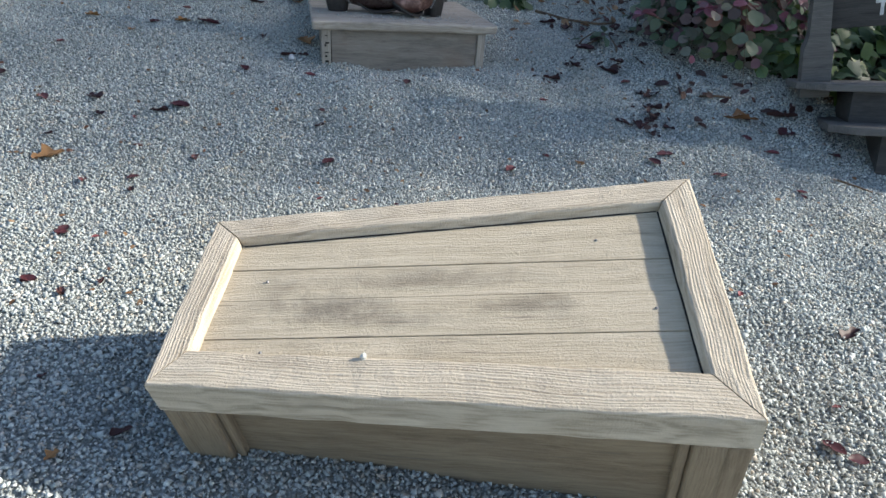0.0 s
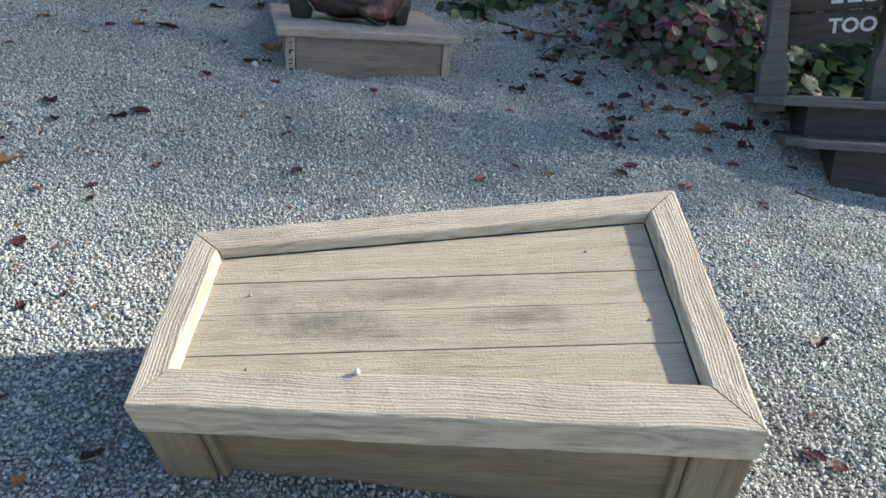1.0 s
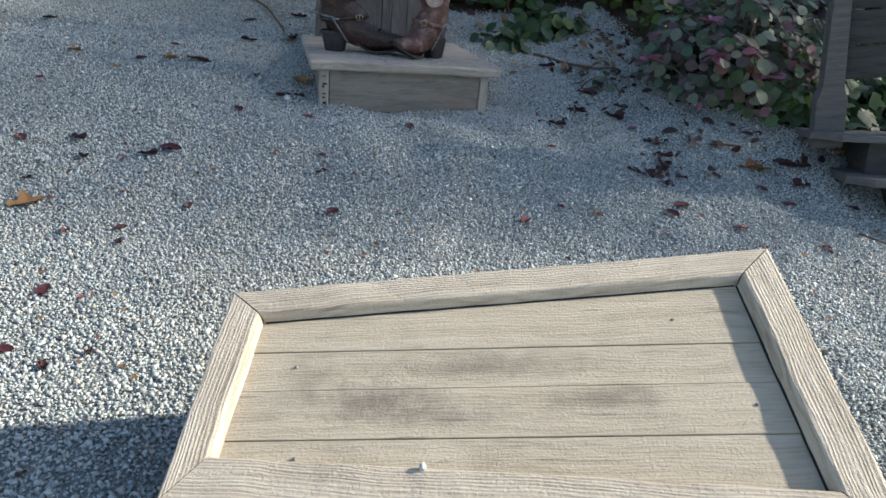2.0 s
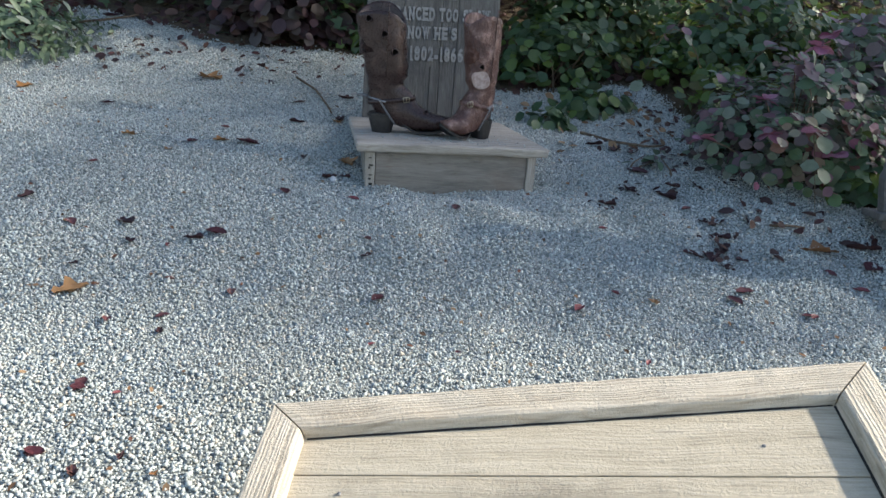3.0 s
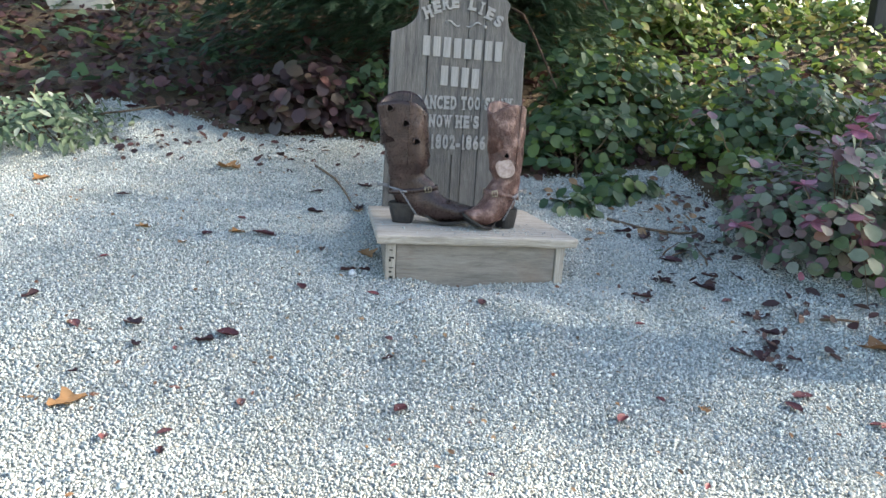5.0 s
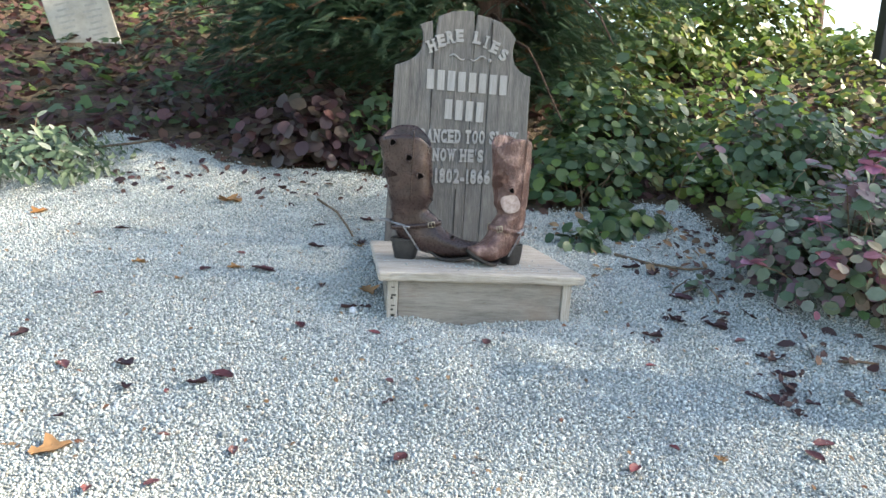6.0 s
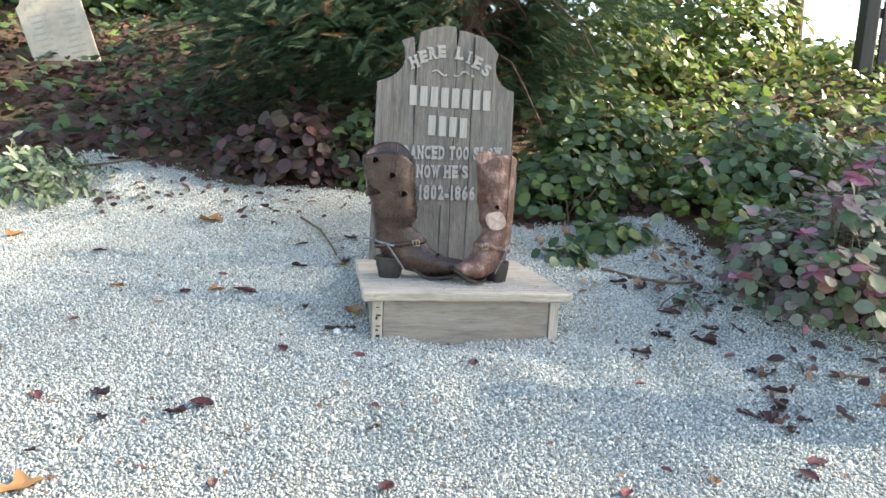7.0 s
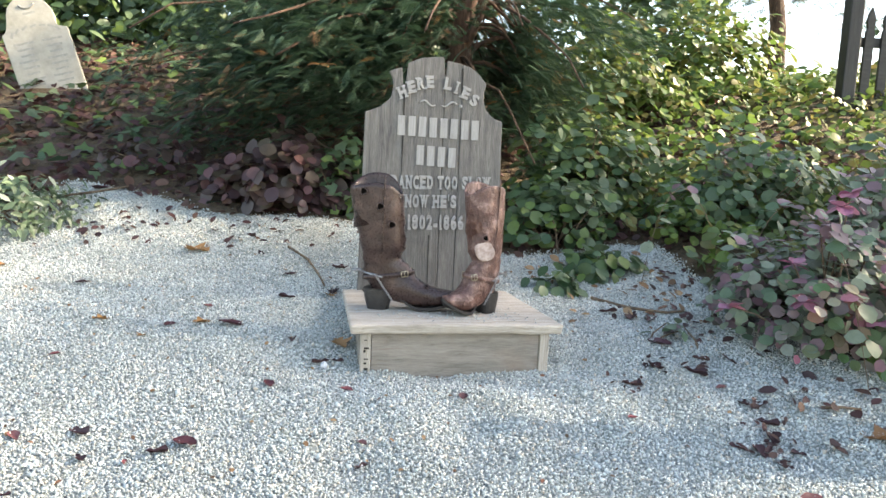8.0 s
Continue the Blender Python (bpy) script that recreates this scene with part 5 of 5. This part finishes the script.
# ---------------------------------------------------------------- shrubs and ground cover
def shrub(name, label, x, y, rx, ry, h, n, leaf, size, material, stems=9, seed=1, ids=None, lift=0.0):
    """A loose mound of leaves on thin stems, ragged in outline."""
    r2 = np.random.default_rng(seed)
    z0 = float(ground_z(x, y)) - 0.02
    bush = thing(name, pose(x, y, z0), label, "shrub")
    d = r2.normal(size=(n, 3))
    d[:, 2] = np.abs(d[:, 2]) * 0.9
    d /= np.linalg.norm(d, axis=1)[:, None]
    lump = np.array([noise.noise(Vector(q) * 2.6 + Vector((seed, 0, 0))) for q in d])
    rad = (0.80 + 0.42 * lump) * r2.uniform(0.45, 1.08, n) ** 0.55
    pos = d * rad[:, None] * np.array([rx, ry, h]) + np.array([0, 0, lift])
    gz_ = ground_z(pos[:, 0] + x, pos[:, 1] + y) - z0
    pos[:, 2] = np.maximum(pos[:, 2], gz_ + r2.uniform(0.005, 0.05, n))
    nrm = d * 0.9 + np.array([0.15, -0.35, 0.75]) + r2.normal(0, 0.55, (n, 3))
    sz = size * r2.uniform(0.55, 1.2, n)
    if ids:
        # the blades nearest the path are single parts
        order = np.argsort(pos[:, 1])[:ids]
        single = np.zeros(n, bool)
        single[order] = True
        me = mesh_of("leaf", leaf[0], leaf[1], M_LEAF_BUSH)
        fr = facing(nrm)
        for i in order:
            m = Matrix(fr[i].tolist()).to_4x4() @ Matrix.Scale(float(sz[i]), 4)
            m.translation = Vector(pos[i].tolist())
            part("leaf", me, M_LEAF_BUSH, bush, m=m)
        pos, sz, fr = pos[~single], sz[~single], fr[~single]
    else:
        fr = facing(nrm)
    part("foliage", scatter("foliage", *leaf, pos, fr, sz, material), material, bush)
    for k in range(stems):
        t = pos[r2.integers(len(pos))]
        b5 = Vector((r2.normal(0, 0.06), r2.normal(0, 0.06), -0.05))
        part("stem", tube([b5, b5.lerp(Vector(t.tolist()), 0.5) + Vector((0, 0, 0.03)), Vector(t.tolist())], [0.005, 0.0035, 0.0015], 5), M_TWIG, bush)
    return bush


shrub("smoke_bush", "low dark purple smoke bush at the gravel's edge", -0.54, 1.50, 0.44, 0.30, 0.36, 900, ROUND_LEAF, 0.070, M_LEAF_PURPLE, 12, 2)
shrub("smoke_bush", "sparse purple branches trailing over leaf litter", -1.20, 1.85, 0.40, 0.30, 0.16, 90, ROUND_LEAF, 0.062, M_LEAF_PURPLE, 10, 12)
shrub("ivy_shrub", "dark green ivy behind the headboard", -0.20, 1.42, 0.28, 0.20, 0.42, 330, IVY_LEAF, 0.065, M_LEAF_GREEN, 8, 4)
shrub("green_shrub", "tall round-leaved green shrub beside the headboard", 0.92, 1.45, 0.48, 0.32, 0.62, 1100, ROUND_LEAF, 0.060, M_LEAF_GREEN, 14, 5)
shrub("green_shrub", "round-leaved green shrub on the bank", 1.55, 1.05, 0.56, 0.40, 0.50, 1300, ROUND_LEAF, 0.052, M_LEAF_GREEN, 10, 6)
shrub("green_shrub", "grey-green leafy shrub covering the bank", 2.00, 0.55, 0.55, 0.50, 0.42, 1100, ROUND_LEAF, 0.054, M_LEAF_MIXED, 10, 7)
autumn = shrub("autumn_bush", "bush of grey-green, pink and purple leaves overhanging gravel", 1.20, 0.08, 0.38, 0.45, 0.42, 2100, ROUND_LEAF, 0.041, M_LEAF_MIXED, 14, 8, ids=280)
# rosettes of pink and purple leaves at its shoot tips
M_ROSE = leafy("pink_purple_leaves", [(0.42, 0.13, 0.22), (0.28, 0.12, 0.20), (0.50, 0.22, 0.27), (0.34, 0.16, 0.24)], 0.45, by="object")
rose_mesh = mesh_of("leaf", *ROUND_LEAF, M_ROSE)
r4 = random.Random(5)
for cx0, cy0, cz0, count in ((0.80, -0.03, 0.20, 9), (0.95, -0.14, 0.24, 7), (0.98, -0.04, 0.33, 6), (1.17, 0.02, 0.50, 9), (1.28, 0.12, 0.54, 8), (1.12, -0.22, 0.20, 6)):
    at = Vector((cx0, cy0, cz0)) - autumn.matrix_basis.translation
    part("stem", tube([(at.x * 0.4, at.y * 0.4, 0.02), at * 0.75, at], [0.004, 0.003, 0.0015], 5), M_TWIG, autumn)
    for k in range(count):
        m = Matrix.Translation(at) @ Matrix.Rotation(2.4 * k, 4, "Z") @ Matrix.Rotation(radians(r4.uniform(-35, 25)), 4, "Y") @ Matrix.Rotation(radians(r4.uniform(-25, 25)), 4, "X") @ Matrix.Scale(r4.uniform(0.036, 0.052), 4)
        part("leaf", rose_mesh, M_ROSE, autumn, m=m)
shrub("ivy_shrub", "ivy with pale veins trailing onto the gravel", 1.38, -0.22, 0.34, 0.20, 0.20, 260, IVY_LEAF, 0.060, M_LEAF_GREEN, 8, 9)
shrub("green_shrub", "sunlit pale green shrub on the far bank", 2.60, 3.2, 0.85, 0.45, 0.95, 1800, ROUND_LEAF, 0.070, M_LEAF_SUNNY, 10, 17)
shrub("green_shrub", "tall green shrub behind the yew", 1.55, 2.7, 0.60, 0.40, 0.85, 1100, ROUND_LEAF, 0.065, M_LEAF_SUNNY, 10, 18)
shrub("green_shrub", "trailing green shrub beside the grave slab", 0.66, 1.10, 0.36, 0.20, 0.40, 420, ROUND_LEAF, 0.058, M_LEAF_GREEN, 16, 19)
shrub("small_plant", "small leafy green plant in the gravel", 0.74, 0.78, 0.20, 0.14, 0.13, 110, ROUND_LEAF, 0.062, M_LEAF_GREEN, 6, 10)
shrub("small_plant", "small green seedling behind the grave slab", 0.50, 0.62, 0.12, 0.09, 0.07, 45, ROUND_LEAF, 0.060, M_LEAF_GREEN, 4, 11)
shrub("small_plant", "red-tipped seedling in the gravel", 0.72, 0.16, 0.07, 0.06, 0.05, 18, OVAL_LEAF, 0.050, M_LEAF_MIXED, 3, 13)
shrub("pale_plant", "grey-green leafy plant at the gravel's edge", -1.60, 1.18, 0.34, 0.36, 0.26, 800, SLIM_LEAF, 0.048, M_LEAF_PALE, 12, 14)
shrub("green_shrub", "green undergrowth behind the headboard", 0.20, 1.62, 0.30, 0.20, 0.40, 320, ROUND_LEAF, 0.055, M_LEAF_GREEN, 8, 15)
shrub("green_shrub", "ivy mound beside the stepped grave", 1.85, -0.20, 0.40, 0.30, 0.30, 420, IVY_LEAF, 0.065, M_LEAF_GREEN, 8, 16)


def cover(name, label, n, x0, x1, y0, y1, h0, h1, leaf, size, material, avoid_gravel=True, seed=1, flat=0.5):
    r2 = np.random.default_rng(seed)
    p = np.column_stack([r2.uniform(x0, x1, n), r2.uniform(y0, y1, n)])
    if avoid_gravel:
        p = p[~inside(p[:, 0], p[:, 1], GRAVEL_EDGE)]
    lump = np.array([0.5 + 0.5 * noise.noise(Vector((q[0] * 3, q[1] * 3, seed))) for q in p])
    z = ground_z(p[:, 0], p[:, 1]) + h0 + (h1 - h0) * lump * r2.uniform(0.2, 1, len(p))
    nrm = np.column_stack([r2.normal(0, flat, len(p)), r2.normal(-0.3, flat, len(p)), np.ones(len(p))])
    me = scatter(name, *leaf, np.column_stack([p, z]), facing(nrm), size * r2.uniform(0.6, 1.25, len(p)), material)
    tagged(new(name, me), label, "leaves", kind="stuff")


cover("leaf_litter", "brown fallen leaves covering the bank", 12000, -4.4, 2.6, 0.9, 4.8, 0.0, 0.05, OVAL_LEAF, 0.062, M_DEAD, seed=21, flat=0.6)
cover("ground_cover", "green leafy ground cover up the bank", 6500, 0.95, 4.4, 0.5, 3.6, 0.02, 0.25, ROUND_LEAF, 0.054, M_LEAF_SUNNY, seed=22, flat=0.75)
cover("ground_cover", "sunlit leafy ground cover on the far bank", 3400, 1.2, 5.5, 2.4, 5.2, 0.02, 0.34, OVAL_LEAF, 0.080, M_LEAF_SUNNY, seed=23, flat=0.75)
cover("ground_cover", "green ground cover among leaf litter", 900, -4.2, -0.9, 1.6, 4.6, 0.01, 0.09, IVY_LEAF, 0.075, M_LEAF_GREEN, seed=24)
cover("ground_cover", "leafy ground cover behind the stepped grave", 1500, 1.0, 2.9, -0.62, 0.7, 0.02, 0.14, IVY_LEAF, 0.060, M_LEAF_GREEN, seed=25)

cover("leaf_crumbs", "crumbled dark leaf bits strewn on gravel", 420, -1.6, 1.3, -1.3, 1.4, 0.006, 0.010, OVAL_LEAF, 0.014, M_LITTER, False, seed=26, flat=0.3)
cover("dead_leaves", "dead curled leaves under the bush", 230, 0.80, 1.45, -0.50, 0.75, 0.006, 0.03, OVAL_LEAF, 0.040, M_DEAD, False, seed=27, flat=0.5)
cover("dead_leaves", "dead leaves beside the grave slab", 60, 0.42, 0.95, 0.30, 0.95, 0.006, 0.02, OVAL_LEAF, 0.040, M_LITTER, False, seed=28, flat=0.5)
cover("dead_leaves", "dead leaves at the back edge of gravel", 160, -1.7, 0.4, 0.95, 1.5, 0.006, 0.02, OVAL_LEAF, 0.040, M_DEAD, False, seed=29, flat=0.5)

spots = [(0.72, -0.30), (0.68, -0.42), (0.64, -0.47), (0.47, -0.11), (0.60, -0.02), (0.70, -0.05), (0.66, 0.40), (1.06, -0.46)]
for i, (x, y) in enumerate(spots):
    cover("dead_leaves", "small heap of crumbled dark leaves on gravel", 8, x - 0.06, x + 0.06, y - 0.05, y + 0.05, 0.006, 0.018, OVAL_LEAF, 0.024, M_DEAD, False, seed=40 + i, flat=0.8)

# arching runners of the bank's shrubs
for k in range(16):
    x, y = 1.2 + 1.0 * rng.uniform(), 0.1 + 1.2 * rng.uniform()
    a = rng.uniform(2.6, 5.0)
    r = rng.uniform(0.25, 0.5)
    z0 = float(ground_z(x, y))
    vine = thing("vine", pose(x, y, z0), "thin brown runner with round leaves arching over shrubs", "vine")
    tip = float(ground_z(x + r * math.cos(a), y + r * math.sin(a))) - z0
    pts = [Vector((r * u * math.cos(a + 0.4 * u), r * u * math.sin(a + 0.4 * u), tip * u + 1.25 * u * (1 - u) + 0.01)) for u in [q / 10 for q in range(11)]]
    pts[0].z = -0.02
    part("stem", tube(pts, [0.0024 - 0.00015 * q for q in range(11)], 5), M_TWIG, vine)
    pos = np.array([pts[q // 2 + 3] + Vector(rng.normal(0, 0.018, 3).tolist()) for q in range(14)])
    nrm = np.column_stack([rng.normal(0, 0.4, 14), rng.normal(-0.5, 0.4, 14), np.ones(14)])
    part("foliage", scatter("foliage", *ROUND_LEAF, pos, facing(nrm), 0.056 * rng.uniform(0.7, 1.2, 14), M_LEAF_MIXED), M_LEAF_MIXED, vine)

# far hedge that closes the view behind the yew
n = 24000
p = np.column_stack([rng.uniform(-8.0, 3.6, n), rng.normal(5.0, 0.30, n)])
p[:, 1] -= 0.5 * (1 - smooth(-1.0, 1.0, p[:, 0]))
z = ground_z(p[:, 0], p[:, 1]) + rng.uniform(0, 1, n) ** 0.8 * (3.4 - 1.5 * smooth(1.4, 3.4, p[:, 0]))
nrm = np.column_stack([rng.normal(0, 0.6, n), rng.normal(-0.6, 0.5, n), rng.normal(0.5, 0.5, n)])
low_x, low_y = rng.uniform(-6.0, 0.6, 9000), rng.normal(4.35, 0.16, 9000)
low_p = np.column_stack([low_x, low_y, ground_z(low_x, low_y) + 0.75 * rng.uniform(0, 1, 9000)])
low_n = np.column_stack([rng.normal(0, 0.5, 9000), rng.normal(-0.9, 0.4, 9000), rng.normal(0.6, 0.4, 9000)])
me = scatter("far_hedge", *OVAL_LEAF, np.column_stack([p, z]), facing(nrm), 0.11 * rng.uniform(0.6, 1.3, n), M_LEAF_GREEN)
tagged(new("hedge_foot", scatter("hedge_foot", *OVAL_LEAF, low_p, facing(low_n), 0.10 * rng.uniform(0.6, 1.3, 9000), M_LEAF_GREEN)), "dense green undergrowth at the hedge's foot", "hedge", kind="stuff")
tagged(new("far_hedge", me), "dark green hedge behind the yew", "hedge", kind="stuff")


# ---------------------------------------------------------------- fallen leaves and twigs
def curled(width, curl, lobes=0, seed=0):
    """A dry fallen leaf with thickness in its curl; unit long, centred."""
    r2 = random.Random(seed)
    nx, ny = 9, 5
    v, f = [], []
    for i in range(nx):
        u = i / (nx - 1)
        w = width * 0.5 * math.sin(math.pi * min(0.97, max(0.03, u * 0.94 + 0.03))) ** 0.8
        if lobes:
            w *= 1 + 0.55 * math.cos(u * lobes * 2 * math.pi + 0.6)
        for j in range(ny):
            s = (j - 2) / 2
            z = curl * (s * s * w * 1.6 + 0.5 * (u - 0.5) ** 2) + 0.03 * r2.uniform(-1, 1)
            v.append((u - 0.5 + 0.08 * lobes * 0.3 * abs(s), s * w + 0.015 * r2.uniform(-1, 1), z))
    for i in range(nx - 1):
        for j in range(ny - 1):
            a = i * ny + j
            f.append((a, a + ny, a + ny + 1, a + 1))
    v.append((-0.72, 0.02, 0.05))
    v.append((-0.72, -0.01, 0.05))
    f.append((2, len(v) - 1, len(v) - 2))
    return v, f


LEAF_SHAPES = {"red": [curled(0.66, 0.24, 0, k) for k in range(3)], "dark": [curled(0.6, 0.45, 1, 10 + k) for k in range(3)],
               "orange": [curled(0.75, 0.28, 2, 20 + k) for k in range(2)], "pink": [curled(0.55, 0.40, 0, 30 + k) for k in range(3)]}
FALLEN = {
    "red": [(-0.657, -0.36, 1.4), (-0.717, -0.71, 0.67), (-0.279, -0.651, 0.91), (-0.502, -0.1, 0.98), (-0.018, -0.17, 0.89), (-0.635, 0.275, 1.88), (-0.809, 0.274, 1.08), (-1.154, 0.626, 1.16), (-0.483, 0.742, 1.17),
            (0.667, 0.128, 1.97), (0.631, -0.626, 1.2), (0.582, -0.665, 1.16), (0.915, -0.562, 0.79), (-0.794, -0.966, 0.68), (-0.801, 1.128, 1.09), (-1.35, 1.519, 2.38), (-0.796, -0.98, 0.58), (-0.802, -1.149, 0.71),
            (1.043, -0.555, 1.63), (1.116, -0.682, 1.02), (0.742, -0.725, 0.74), (0.896, -0.87, 0.52), (0.344, -1.691, 0.85), (0.362, -1.717, 0.64), (-0.792, -0.985, 0.47), (-0.805, -1.146, 0.69)],
    "dark": [(-0.706, -0.39, 1.48), (-0.881, -0.301, 1.76), (-0.853, -0.395, 1.23), (-0.941, -0.513, 0.68), (-0.712, -0.767, 0.92), (-0.292, -0.452, 0.91), (-0.454, 0.167, 1.34), (-0.484, 0.497, 1.79), (-0.373, 0.062, 1.6),
            (-1.152, -0.17, 1.44), (0.578, -0.037, 2.16), (0.469, -0.11, 1.74), (0.684, -0.061, 2.19), (0.749, -0.259, 2.18), (0.726, -0.238, 1.42), (0.729, -0.335, 1.8), (0.697, -0.403, 2.05), (0.624, -0.459, 1.67),
            (0.655, -0.446, 1.2), (0.646, -0.511, 1.45), (0.724, -0.46, 1.11), (0.573, -0.437, 0.88), (0.594, -0.455, 0.98), (0.681, 0.355, 2.39), (0.729, 0.317, 1.99), (0.605, 0.382, 1.99), (-0.326, 0.071, 1.07),
            (-0.33, 0.558, 2.22), (-0.302, 0.787, 2.13), (0.747, 0.018, 1.56), (-0.734, -1.204, 0.76), (-0.681, -1.172, 0.47), (1.077, -0.477, 2.67), (0.556, -1.456, 1.39), (-0.575, -1.549, 0.86), (-0.702, -1.424, 0.46),
            (-0.679, -1.177, 0.47)],
    "orange": [(-0.913, -0.617, 1.64), (-0.726, 0.299, 1.27), (-1.003, 0.295, 1.2), (-0.869, 0.191, 0.79), (-0.848, 0.946, 2.53), (-0.314, 0.159, 1.53), (-1.472, 0.757, 1.6), (0.949, -0.466, 2.37), (0.367, -0.673, 0.64),
            (-0.341, 0.535, 1.09), (-0.629, -1.217, 0.34), (-0.642, -1.594, 0.45)],
    "pink": [(-1.0, -0.322, 1.0), (-0.817, -0.73, 0.73), (-0.593, -0.615, 0.81), (0.17, -0.706, 0.95), (-0.284, -0.366, 0.73), (0.753, -0.733, 0.71), (0.386, -0.293, 0.75), (0.284, -0.638, 0.63), (0.228, -0.942, 0.43),
            (-0.141, -0.881, 0.4), (-0.306, -0.845, 0.4), (-1.052, 0.068, 0.68), (-0.724, 0.427, 0.76), (-0.725, -0.59, 0.54), (-0.309, -0.109, 0.83), (-0.763, -0.408, 0.46), (0.712, -0.153, 0.86), (0.958, -0.629, 0.98),
            (-0.733, -0.992, 0.36), (0.44, -1.311, 0.49), (0.908, -0.846, 0.62), (-0.736, -1.204, 0.5), (0.398, -1.624, 0.32)]}
KINDS = {"red": (M_RED, "dark red oval leaf fallen on the gravel"), "dark": (M_DARKLEAF, "withered curled dark leaf on the gravel"),
         "orange": (M_ORANGE, "orange-brown lobed leaf fallen on the gravel"), "pink": (M_PINK, "small faded pink leaf on the gravel")}
turn_rng = random.Random(11)
for kind, spots in FALLEN.items():
    material, label = KINDS[kind]
    meshes = [mesh_of("fallen_leaf", v, f, material, True) for v, f in LEAF_SHAPES[kind]]
    for i, (x, y, s) in enumerate(spots):
        ob = new("fallen_leaf", meshes[i % len(meshes)])
        ob.matrix_basis = pose(x, y, float(ground_z(x, y)) + 0.0065, turn_rng.uniform(-9, 9), turn_rng.uniform(-9, 9), turn_rng.uniform(0, 360)) @ Matrix.Scale((0.032 if kind == "dark" else 0.042) * s, 4)
        tagged(ob, label, "leaf", "leaves fallen on the gravel")

for pts, r in (([(-1.52, 1.40), (-1.36, 1.47), (-1.20, 1.58), (-1.05, 1.66)], 0.006), ([(-0.50, 0.98), (-0.42, 0.86), (-0.38, 0.72), (-0.36, 0.60)], 0.005), ([(1.04, -0.80), (1.075, -0.83), (1.10, -0.865)], 0.003),
               ([(0.88, -0.33), (0.93, -0.345), (0.97, -0.36)], 0.0045), ([(0.60, 0.52), (0.70, 0.42), (0.80, 0.34), (0.86, 0.33)], 0.006)):
    q = [(x, y, float(ground_z(x, y)) + 0.006 + r) for x, y in pts]
    bm = tube(q, [r * (1 - 0.5 * k / len(q)) for k in range(len(q))], 7)
    tagged(part("twig", bm, M_TWIG), "dry brown twig lying on the gravel", "twig", "twigs on the gravel")
